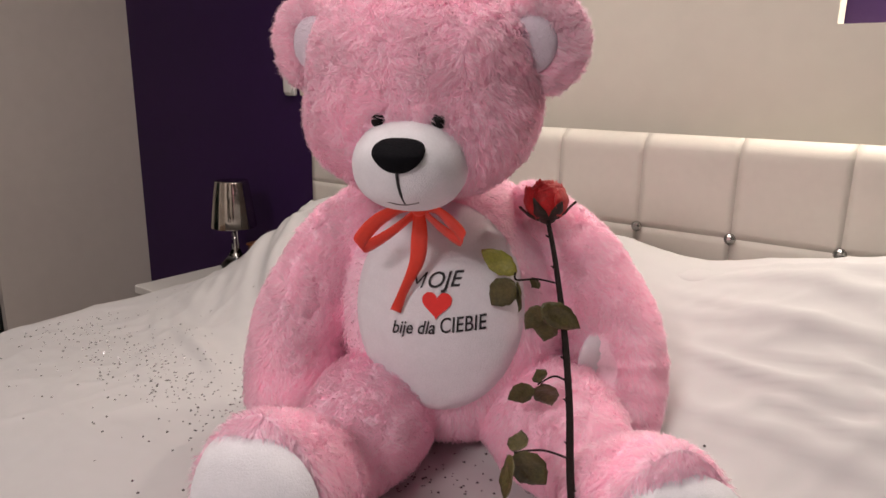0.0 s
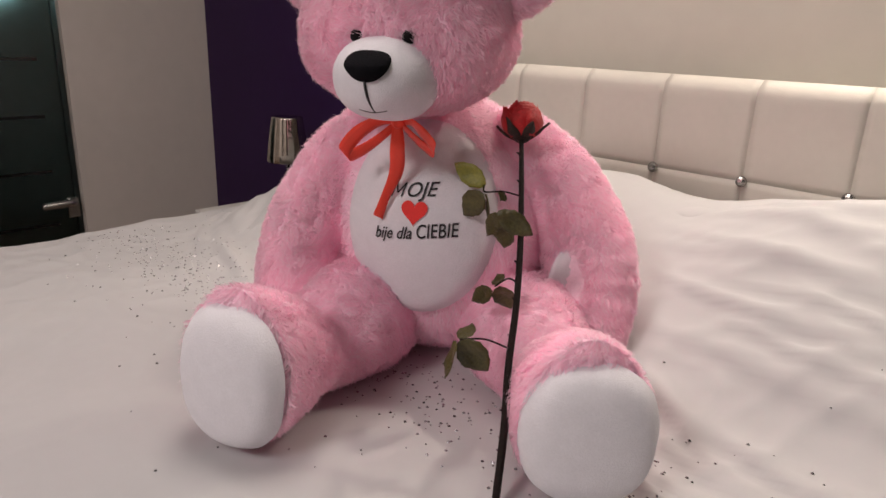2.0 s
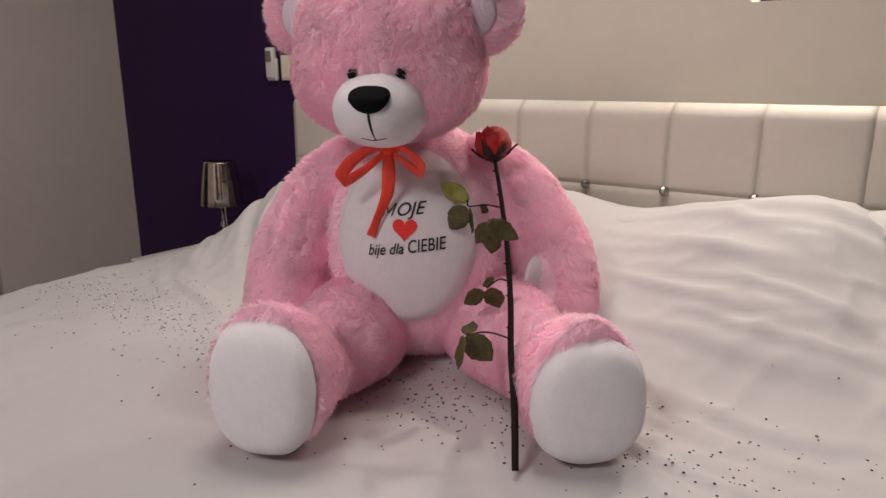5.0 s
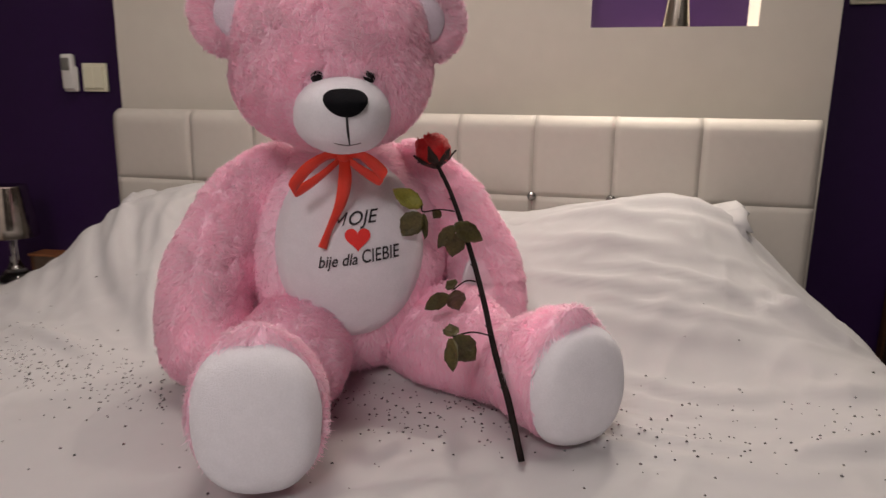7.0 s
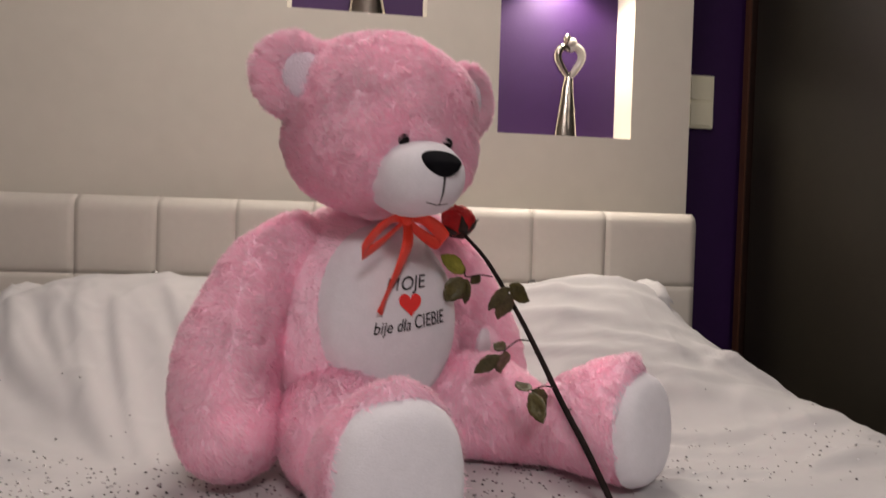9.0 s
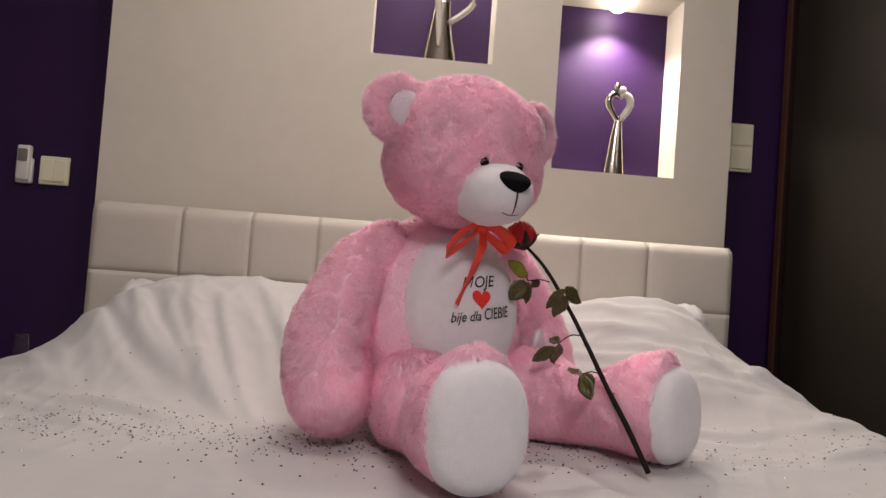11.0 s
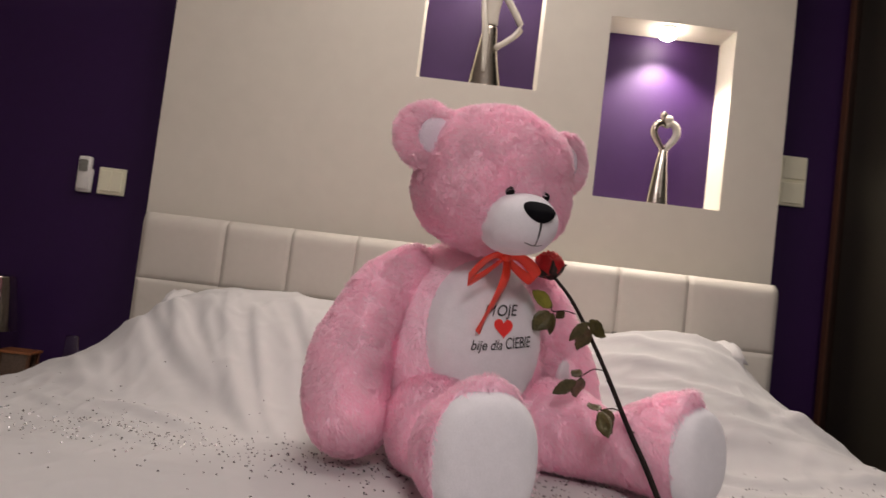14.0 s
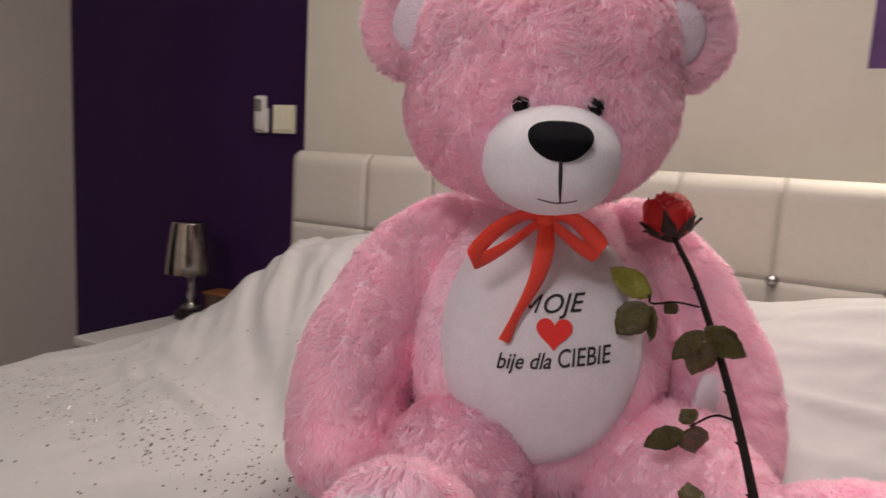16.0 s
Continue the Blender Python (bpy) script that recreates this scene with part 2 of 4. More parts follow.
tagged(box("wall_east", RIGHT, RIGHT + 0.1, FRONT, BACKW + 0.06, 0, HIGH, WALL), "plain beige wall", "wall", kind="structure")

# left wall with a door opening
DY0, DY1, DZ = 0.72, 1.60, 2.02
west = thing("wall_west", (0, 0, 0), 0, "beige grey painted wall with a doorway", "wall", kind="structure")
box("wall_part", LEFT - 0.1, LEFT, DY1, BACKW - 0.03, 0, HIGH, WALL, west)
box("wall_part", LEFT - 0.1, LEFT, FRONT, DY0, 0, HIGH, WALL, west)
box("wall_part", LEFT - 0.1, LEFT, DY0, DY1, DZ, HIGH, WALL, west)
door = thing("door_1", (LEFT - 0.06, DY0, 0), 0, "dark frosted glass door with clear stripes and a steel handle", "door", kind="structure")
W = DY1 - DY0
box("glass", 0.008, 0.018, 0.03, W - 0.02, 0.01, DZ - 0.01, FROST, door)
for i in range(9):
    z = 0.076 + 0.21 * i
    box("stripe", 0.0175, 0.021, 0.08, W - 0.085, z, z + 0.012, STRIPE, door)
box("edge_strip", 0.0, 0.028, W - 0.02, W - 0.002, 0.005, DZ - 0.005, FROST, door)
handle = part("handle", box_bm(0.018, 0.03, W - 0.05, W - 0.008, 0.312, 0.392, 0.004), STEEL, door, "brushed steel lever handle")
v, q = tube(round_ends([(0.03, W - 0.03, 0.38, 0.014), (0.06, W - 0.035, 0.38, 0.015), (0.066, W - 0.065, 0.38, 0.015), (0.066, W - 0.140, 0.378, 0.014)]), 24, 10)
piece("lever", v, q, STEEL, handle)

# dim hall behind the glass door, with its own lamp
hall = thing("hall", (0, 0, 0), 0, "dim hall behind the frosted glass door", "hall", kind="structure")
box("wall_part", LEFT - 1.5, LEFT - 1.4, 0.0, 2.1, 0, HIGH, WALL, hall)
box("wall_part", LEFT - 1.4, LEFT - 0.102, 0.0, 0.1, 0, HIGH, WALL, hall)
box("wall_part", LEFT - 1.4, LEFT - 0.102, 2.0, 2.1, 0, HIGH, WALL, hall)
box("hall_floor", LEFT - 1.4, LEFT - 0.102, 0.1, 2.0, -0.1, -0.002, FLOOR, hall)
box("hall_ceiling", LEFT - 1.4, LEFT - 0.102, 0.1, 2.0, HIGH - 0.1, HIGH - 0.002, WHITE, hall)
hl = thing("wall_lamp", (LEFT - 0.45, 1.51, 1.21), 0, "small cool white lamp lit in the hall", "lamp")
v, q = sphere_grid(20, 12)
piece("globe", 0.07 * v, q, COOL, hl, "glowing globe")
v, q = tube([(0, 0, 0.068, 0.008), (0, 0, 0.4, 0.008), (0, 0, 1.186, 0.008)], 6, 10)
piece("rod", v, q, CHROME, hl)

# box-out panel with two niches cut through it
panel = thing("wall_panel", (0, 0, 0), SLANT, "cream painted boxed-out wall panel with two square-cut niches", "wall panel", kind="structure")
# across, in the panel's own slanted line
NICHES = ((-0.093, 0.265, 1.495, 2.04), (0.461, 0.834, 1.205, 1.745))


def panel_mesh():
    xs = sorted({PX0, PX1, *[n[0] for n in NICHES], *[n[1] for n in NICHES]})
    zs = sorted({0, HIGH, *[n[2] for n in NICHES], *[n[3] for n in NICHES]})
    bm = bmesh.new()
    at = {}

    def vert(x, y, z):
        return at.setdefault((x, y, z), bm.verts.new((x, y, z)))
    hole = lambda i, k: any(n[0] <= (xs[i] + xs[i + 1]) / 2 <= n[1] and n[2] <= (zs[k] + zs[k + 1]) / 2 <= n[3] for n in NICHES)
    for i in range(len(xs) - 1):
        for k in range(len(zs) - 1):
            if not hole(i, k):
                bm.faces.new([vert(*p) for p in ((xs[i], PY, zs[k]), (xs[i + 1], PY, zs[k]), (xs[i + 1], PY, zs[k + 1]), (xs[i], PY, zs[k + 1]))])
    back = BACKW - 0.002
    edge = [e for e in bm.edges if e.is_boundary]
    made = bmesh.ops.extrude_edge_only(bm, edges=edge)["geom"]
    for p in made:
        if isinstance(p, bmesh.types.BMVert):
            p.co.y = back
    bmesh.ops.recalc_face_normals(bm, faces=bm.faces[:])
    return bm


part("panel_front", panel_mesh(), PANEL, panel)


def niche_spot(x, y, z):
    s = thing("recessed_spotlight", (x, y, z), 0, "small lit recessed spotlight in the niche top", "spotlight", "niche spotlights")
    v, q = lathe([(0.0295, -0.004), (0.032, -0.004), (0.033, -0.001), (0.033, 0.0)], 24)
    piece("rim", v, q, CHROME, s)
    v, q = lathe([(0.001, -0.034), (0.013, -0.032), (0.022, -0.026), (0.028, -0.015), (0.029, -0.0045)], 24)
    piece("bulb", v, q, BULB, s, "glowing warm bulb")
    return s


niche_spot(0.0, 2.185, NICHES[0][3])
niche_spot(0.56, 2.200, NICHES[1][3])

# assumed ceiling lamp, never in view; its form is made up
cl = thing("assumed_ceiling_lamp", (0.0, 1.35, HIGH), 0, "assumed round flush ceiling lamp out of view, with an opal glass shade", "lamp", "ceiling lamps")
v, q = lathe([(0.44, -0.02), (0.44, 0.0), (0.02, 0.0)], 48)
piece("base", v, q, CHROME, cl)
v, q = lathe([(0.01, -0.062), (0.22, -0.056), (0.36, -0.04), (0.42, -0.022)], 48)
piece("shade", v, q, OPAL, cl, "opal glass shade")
# second one behind the camera, added to light the bear's front
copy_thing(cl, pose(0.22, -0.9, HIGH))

# wardrobe along the right wall
WX = 1.13
ward = thing("wardrobe", (0, 0, 0), 0, "tall very dark brown wardrobe with sliding doors", "wardrobe")
box("side_panel", WX, RIGHT - 0.01, 2.235, 2.262, 0.002, 2.42, DARKW, ward)
box("edge_band", WX - 0.006, WX - 0.001, 2.235, 2.262, 0.002, 2.42, EDGEW, ward, 0.0, "brown wood edge band")
box("top_panel", WX, RIGHT - 0.01, -1.2, 2.233, 2.395, 2.42, DARKW, ward)
box("side_panel", WX, RIGHT - 0.01, -1.23, -1.203, 0.002, 2.42, DARKW, ward)
for k, (a, b, off) in enumerate(((1.15, 2.23, 0.014), (0.0, 1.17, 0.036), (-1.19, 0.02, 0.014))):
    d = box("sliding_door", WX + off, WX + off + 0.018, a, b, 0.06, 2.38, DARKW, ward)
    box("glass_panel", WX + off - 0.006, WX + off - 0.001, a + 0.012, b - 0.012, 0.08, 2.36, OLIVE, d, 0.0, "dark glossy door panel")
box("plinth", WX + 0.06, RIGHT - 0.01, -1.2, 2.23, 0.002, 0.055, DARKW, ward)

# ---- the bed ----
bed = thing("bed", (0, 0, 0), 0, "upholstered ivory leatherette double bed with tufted headboard", "bed")
COLS = (-0.87, -0.635, -0.45, -0.27, -0.09, 0.09, 0.27, 0.45, 0.635, 0.87)
ROWZ = (0.22, 0.42, 0.62, 0.815, 1.0)


def cushion(x0, x1, z0, z1, y=2.0, deep=0.042):
    """A padded square of the headboard, bulging to the front, with its top and side edges rolled."""
    n = 14
    v, q = [], []
    for i in range(n + 1):
        for k in range(n + 1):
            u, w = i / n, k / n
            e = min(u, 1 - u) * (x1 - x0), min(w, 1 - w) * (z1 - z0)
            f = lambda d, r: 1 - (1 - min(d / r, 1)) ** 2
            top = f((1 - w) * (z1 - z0), 0.035) if z1 > 0.99 else 1
            g = 0.13 * max(f(e[0], 0.040) * f(e[1], 0.040), 0) ** 0.9 + 0.87 * math.sqrt(max(top, 0))
            v.append((x0 + u * (x1 - x0), y + 0.028 - 0.028 * g, z0 + w * (z1 - z0)))
    for i in range(n):
        for k in range(n):
            a = i * (n + 1) + k
            q.append((a, a + n + 1, a + n + 2, a + 1))
    b = len(v)
    border = [k for k in range(n + 1)] + [i * (n + 1) + n for i in range(1, n + 1)] + [n * (n + 1) + k for k in range(n - 1, -1, -1)] + [i * (n + 1) for i in range(n - 1, 0, -1)]
    for a in border:
        v.append((v[a][0], y + deep, v[a][2]))
    for i, a in enumerate(border):
        k = (i + 1) % len(border)
        q.append((a, border[k], b + k, b + i))
    return v, q


box("headboard_core", -0.865, 0.865, 2.04, 2.082, 0.05, 0.985, LEATHER, bed, 0.012, "ivory leatherette headboard", True)
for i in range(len(COLS) - 1):
    for k in range(len(ROWZ) - 1):
        v, q = cushion(COLS[i] + 0.0001, COLS[i + 1] - 0.0001, ROWZ[k] + 0.0001, ROWZ[k + 1] - 0.0001)
        piece("cushion", v, q, LEATHER, bed)
for x in COLS[2:-2]:
    v, q = sphere_grid(10, 6)
    b = piece("crystal_button", [(x + 0.011 * a, 2.000 + 0.009 * c, 0.815 + 0.011 * d) for a, c, d in v], q, CRYSTAL, bed, "clear crystal button", smooth=False)
box("side_rail", -0.90, -0.83, -0.15, 2.045, 0.12, 0.40, LEATHER, bed, 0.02, smooth=True)
box("side_rail", 0.83, 0.90, -0.15, 2.045, 0.12, 0.40, LEATHER, bed, 0.02, smooth=True)
box("foot_board", -0.90, 0.90, -0.22, -0.155, 0.12, 0.42, LEATHER, bed, 0.02, smooth=True)
for x in (-0.82, 0.76):
    for y in (-0.12, 1.92):
        box("leg", x, x + 0.06, y, y + 0.06, 0.002, 0.12, CHROME, bed)
mattress = box("mattress", -0.82, 0.82, -0.14, 1.99, 0.18, 0.555, COTTON, None, 0.05, smooth=True)
tagged(mattress, "white mattress under the bed cover", "mattress")

# heights of the bed cover, with two pillows under its head end
HX = (-1.0, -0.93, -0.86, -0.76, -0.69, -0.6, -0.45, -0.27, -0.05, 0.1, 0.2, 0.3, 0.4, 0.52, 0.62, 0.68, 0.745, 0.82, 0.87, 0.95)
HZ = (0.0, 0.0, 0.028, 0.092, 0.180, 0.222, 0.236, 0.23, 0.215, 0.225, 0.198, 0.205, 0.23, 0.25, 0.262, 0.225, 0.155, 0.085, 0.032, 0.0)
BEDZ = 0.598


def fold(x, y, s, sharp=1.0):
    """Soft-crested fold noise between 0 and 1."""
    n = noise.noise(Vector((x, y, s)))
    return (1 - min(abs(n) * 2.2, 1)) ** (1.6 * sharp)


def laid_folds():
    """Long folds of the cover: start, end, bow, height and width of each."""
    r = random.Random(21)
    out = []
    for k in range(11):
        x0, y0 = -0.80 + 0.070 * k + r.uniform(-0.02, 0.02), 1.84 - 0.012 * k + r.uniform(-0.03, 0.03)
        out.append((x0, y0, x0 + r.uniform(0.26, 0.38), y0 - r.uniform(0.34, 0.48), r.uniform(0.02, 0.06), r.uniform(0.009, 0.016), r.uniform(0.013, 0.024)))
    for k in range(6):
        x0, y0 = -0.84 + 0.05 * k, 1.50 - 0.03 * k + r.uniform(-0.03, 0.03)
        out.append((x0, y0, x0 + r.uniform(0.2, 0.35), y0 - r.uniform(0.06, 0.16), r.uniform(-0.02, 0.03), r.uniform(0.005, 0.009), r.uniform(0.010, 0.018)))
    for k in range(17):
        x0, y0 = 0.20 + r.uniform(0, 0.26), 1.86 - 0.033 * k + r.uniform(-0.015, 0.015)
        out.append((x0, y0, x0 + r.uniform(0.28, 0.46), y0 - r.uniform(0.02, 0.13), r.uniform(-0.03, 0.03), r.uniform(0.005, 0.013), r.uniform(0.008, 0.017)))
    for k in range(7):
        x0, y0 = 0.70 + r.uniform(-0.04, 0.05), 1.72 - 0.075 * k
        out.append((x0, y0, x0 + r.uniform(0.12, 0.20), y0 - r.uniform(-0.06, 0.12), r.uniform(-0.03, 0.03), r.uniform(0.010, 0.018), r.uniform(0.014, 0.026)))
    return [(x0, y0, (x1 - x0) / math.hypot(x1 - x0, y1 - y0), (y1 - y0) / math.hypot(x1 - x0, y1 - y0), math.hypot(x1 - x0, y1 - y0), bow, high, wide) for x0, y0, x1, y1, bow, high, wide in out]


FOLDS = laid_folds()


def fold_height(x, y):
    z = 0.0
    for x0, y0, ux, uy, long, bow, high, wide in FOLDS:
        dx, dy = x - x0, y - y0
        t = (dx * ux + dy * uy) / long
        if 0 < t < 1:
            d = dx * uy - dy * ux - bow * 4 * t * (1 - t)
            w = wide * (0.7 + 0.6 * t) * (0.75 if d > 0 else 1.7)
            if abs(d) < 3 * w:
                z += high * math.exp(-(d / w) ** 2) * math.sin(math.pi * t) ** 0.7
    return z


def cover_height(x, y):
    up = min(max((y - 1.36) / 0.50, 0), 1)
    up = up * up * (3 - 2 * up)
    h = sum(float(np.interp(x + d, HX, HZ)) for d in (-0.06, -0.03, 0, 0.03, 0.06)) / 5
    end = 1 - 0.35 * max((y - 1.90) / 0.08, 0) ** 2
    z = BEDZ + h * up * end
    # the slack of the cover along the wardrobe side
    z += 0.046 * math.exp(-((x - 0.85) / 0.17) ** 2 - ((y - 1.42) / 0.30) ** 2)
    # folds that run down from the pillows and fan out at both sides
    far = min(max((y - 1.30) / 0.25, 0), 1)
    wx, wy = x + 0.07 * noise.noise(Vector((x * 2.3, y * 2.3, 7.1))), y + 0.05 * noise.noise(Vector((x * 2.3, y * 2.3, 3.3)))
    side = min(max((abs(x - 0.03) - 0.24) / 0.2, 0), 1)
    left = min(max((0.12 - x) / 0.24, 0), 1)
    a, b = 0.75 * wx + 0.66 * wy, 0.66 * wx - 0.75 * wy
    f1 = 0.020 * fold(6.5 * a, 1.0 * b, 1.7, 1.5) + 0.010 * fold(11.5 * a + 1.5 * b, 1.6 * b, 4.9, 1.4)
    c, d = wy - 0.30 * (wx - 0.3), wx
    f2 = 0.012 * fold(1.9 * d, 7.0 * c, 5.2, 1.5) + 0.008 * fold(4.0 * d + 7 * c, 4.0 * c - 6 * d, 6.1, 1.5)
    f1 += 0.0115 * fold(17.0 * a + 3.0 * b, 2.2 * b, 8.8, 1.3) * (0.4 + 0.6 * fold(3 * wx, 3 * wy, 21.0))
    f2 += 0.0085 * fold(3.0 * d, 15.0 * c + 2.0 * d, 10.4, 1.3) * (0.4 + 0.6 * fold(3 * wx, 3 * wy, 23.0))
    # creases that spread out from where the bear weighs the cover down
    r, t = math.hypot(wx - 0.05, wy - 1.32), math.atan2(wy - 1.32, wx - 0.05)
    near = min(max((r - 0.22) / 0.2, 0), 1)
    f3 = near * (0.014 * fold(3.4 * t, 0.9 * r, 12.3) + 0.011 * fold(7.5 * t + 0.8 * r, 1.5 * r, 15.8, 1.4))
    f1, f2 = f1 + 0.2 * f3, 0.9 * f2 + 0.45 * f3
    calm = (1 - 0.65 * min(max((y - 1.72) / 0.14, 0), 1)) * (1 - 0.7 * min(max((abs(x) - 0.74) / 0.14, 0), 1))
    z += fold_height(x + 0.4 * (wx - x), y + 0.4 * (wy - y)) * (0.2 + 0.8 * min(max((abs(x - 0.03) - 0.2) / 0.15, 0), 1))
    z += 0.45 * (left * f1 + (1 - left) * f2) * (0.12 + 0.88 * far) * (0.25 + 0.75 * side) * calm
    z += 0.008 * fold(4.0 * wx + 2.0 * wy, 3.0 * wy - 1.5 * wx, 9.4) * (0.3 + 0.7 * side)
    z += 0.0034 * fold(13 * wx - 6 * wy, 10 * wy + 5 * wx, 2.2, 1.4) * (0.35 + 0.65 * side)
    z += 0.006 * noise.noise(Vector((x * 3.1, y * 2.6, 0.4)))
    return z - 0.010


def cover_mesh():
    nx, ny = 340, 320
    half = 1.16
    v, q = [], []
    for j in range(ny + 1):
        y = -0.2 + 2.165 * j / ny
        for i in range(nx + 1):
            s = -half + 2 * half * i / nx
            a, sg = abs(s), 1 if s > 0 else -1
            lim = 0.86 if sg > 0 else 0.89
            z0 = cover_height(max(min(s, lim + 0.04), -lim - 0.04), y)
            if a <= lim:
                x, z = s, z0
            else:
                t = (a - lim) / 0.06
                if t < 1.57:
                    x, z = sg * (lim + 0.06 * math.sin(t)), z0 - 0.06 * (1 - math.cos(t))
                else:
                    d = (t - 1.57) * 0.06
                    w = 0.02 * math.sin(9 * y + 3 * noise.noise(Vector((y * 2, sg, 0)))) * min(d / 0.1, 1)
                    x, z = sg * (lim + 0.06 + 0.1 * d + w), z0 - 0.06 - d
            v.append((x, y, z))
    for j in range(ny):
        for i in range(nx):
            a = j * (nx + 1) + i
            q.append((a, a + 1, a + nx + 2, a + nx + 1))
    return v, q


v, q = cover_mesh()
cover = piece("bed_cover", v, q, COTTON)
tagged(cover, "white cotton bed cover, creased and strewn with rhinestones", "bed cover")
mod = cover.modifiers.new("thick", "SOLIDIFY")
mod.thickness, mod.offset = 0.006, -1


def pillow(x0, x1, z, tilt, label):
    """A plump pillow with a frilled end seam."""
    ob = thing("pillow", ((x0 + x1) / 2, 1.86, z), 0, label, "pillow", "pillows under the cover")
    ob.matrix_world = pose((x0 + x1) / 2, 1.86, z, 0, tilt, 0)
    hx, hy, hz = (x1 - x0) / 2, 0.10, 0.108
    dirs, q = sphere_grid(40, 20)
    v = []
    for d in dirs:
        e = 0.36
        p = [abs(c) ** e * (1 if c > 0 else -1) for c in d]
        v.append((hx * p[0], hy * p[1], hz * d[2] * (1 - 0.35 * abs(p[0]) ** 6)))
    piece("cushion", v, q, COTTON, ob)
    for sg in (-1, 1):
        v, q = [], []
        n = 48
        for i in range(n + 1):
            t = 2 * math.pi * i / n
            c, s = math.cos(t), math.sin(t)
            cy, cz = hy * 0.9 * abs(c) ** 0.6 * (1 if c > 0 else -1), hz * 0.9 * abs(s) ** 0.6 * (1 if s > 0 else -1)
            wob = 0.005 * math.sin(13 * t) + 0.004 * math.sin(29 * t + 1)
            v += [(sg * (hx - 0.035), cy, cz), (sg * (hx + 0.006 + wob), cy * 1.06 + wob, cz * 1.02 + wob), (sg * (hx + 0.024 + wob), cy * 1.05, cz * 1.03 - wob)]
        for i in range(n):
            a = 3 * i
            q += [(a, a + 1, a + 4, a + 3), (a + 1, a + 2, a + 5, a + 4)]
        v.append((sg * (hx - 0.012), 0, 0))
        q += [(3 * i + 1, 3 * i + 4, len(v) - 1) for i in range(n)]
        f = piece("frill", v, q, COTTON, ob, "gathered white frill")
        m2 = f.modifiers.new("thick", "SOLIDIFY")
        m2.thickness = 0.003
    return ob


pillow(-0.662, -0.03, 0.682, 3.0, "plump white pillow against the headboard")
pillow(0.12, 0.690, 0.700, -6.5, "plump white pillow with a frilled sparkling end")

# rhinestones
rs = random.Random(4)


def stones():
    dirs, faces = [(0, 0, 1), (1, 0, 0), (0.3, 0.95, 0), (-0.8, 0.6, 0), (-0.8, -0.6, 0), (0.3, -0.95, 0)], [(0, 1, 2), (0, 2, 3), (0, 3, 4), (0, 4, 5), (0, 5, 1)]
    v, q = [], []
    for _ in range(1500):
        x = rs.uniform(-0.86, 0.84)
        wave = 1.285 + 0.02 * math.sin(5 * x) + 0.10 * max(x - 0.3, 0)
        y = rs.gauss(wave, 0.052) if rs.random() < 0.8 else rs.gauss(wave - 0.02, 0.14)
        if y > 1.75 or y < 0.5 or (x > 0.35 and rs.random() < 0.5):
            continue
        r = rs.choice((0.0012, 0.0015, 0.0019, 0.0024))
        z = cover_height(x, y) + 0.0004
        b = len(v)
        t = rs.uniform(0, 6.28)
        for d in dirs:
            v.append((x + r * (d[0] * math.cos(t) - d[1] * math.sin(t)), y + r * (d[0] * math.sin(t) + d[1] * math.cos(t)), z + 0.8 * r * d[2]))
        q += [tuple(b + k for k in f) for f in faces]
    return v, q


v, q = stones()
tagged(piece("rhinestones", v, q, GEM, smooth=False), "small silver rhinestones scattered over the bed cover", "rhinestones", kind="stuff")

# ---- the teddy bear ----
BEAR = (0.035, 1.45, 0.60)
bear = thing("teddy_bear", BEAR, 25, "large pink plush teddy bear with red bow sitting on the bed", "teddy bear")
rng = np.random.default_rng(7)


def triangles(me):
    me.calc_loop_triangles()
    n = len(me.loop_triangles)
    t = np.empty(n * 3, np.int32)
    me.loop_triangles.foreach_get("vertices", t)
    co, no = np.empty(len(me.vertices) * 3), np.empty(len(me.vertices) * 3, np.float32)
    me.vertices.foreach_get("co", co)
    me.vertex_normals.foreach_get("vector", no)
    return t.reshape(-1, 3), co.reshape(-1, 3), no.reshape(-1, 3).astype(float)


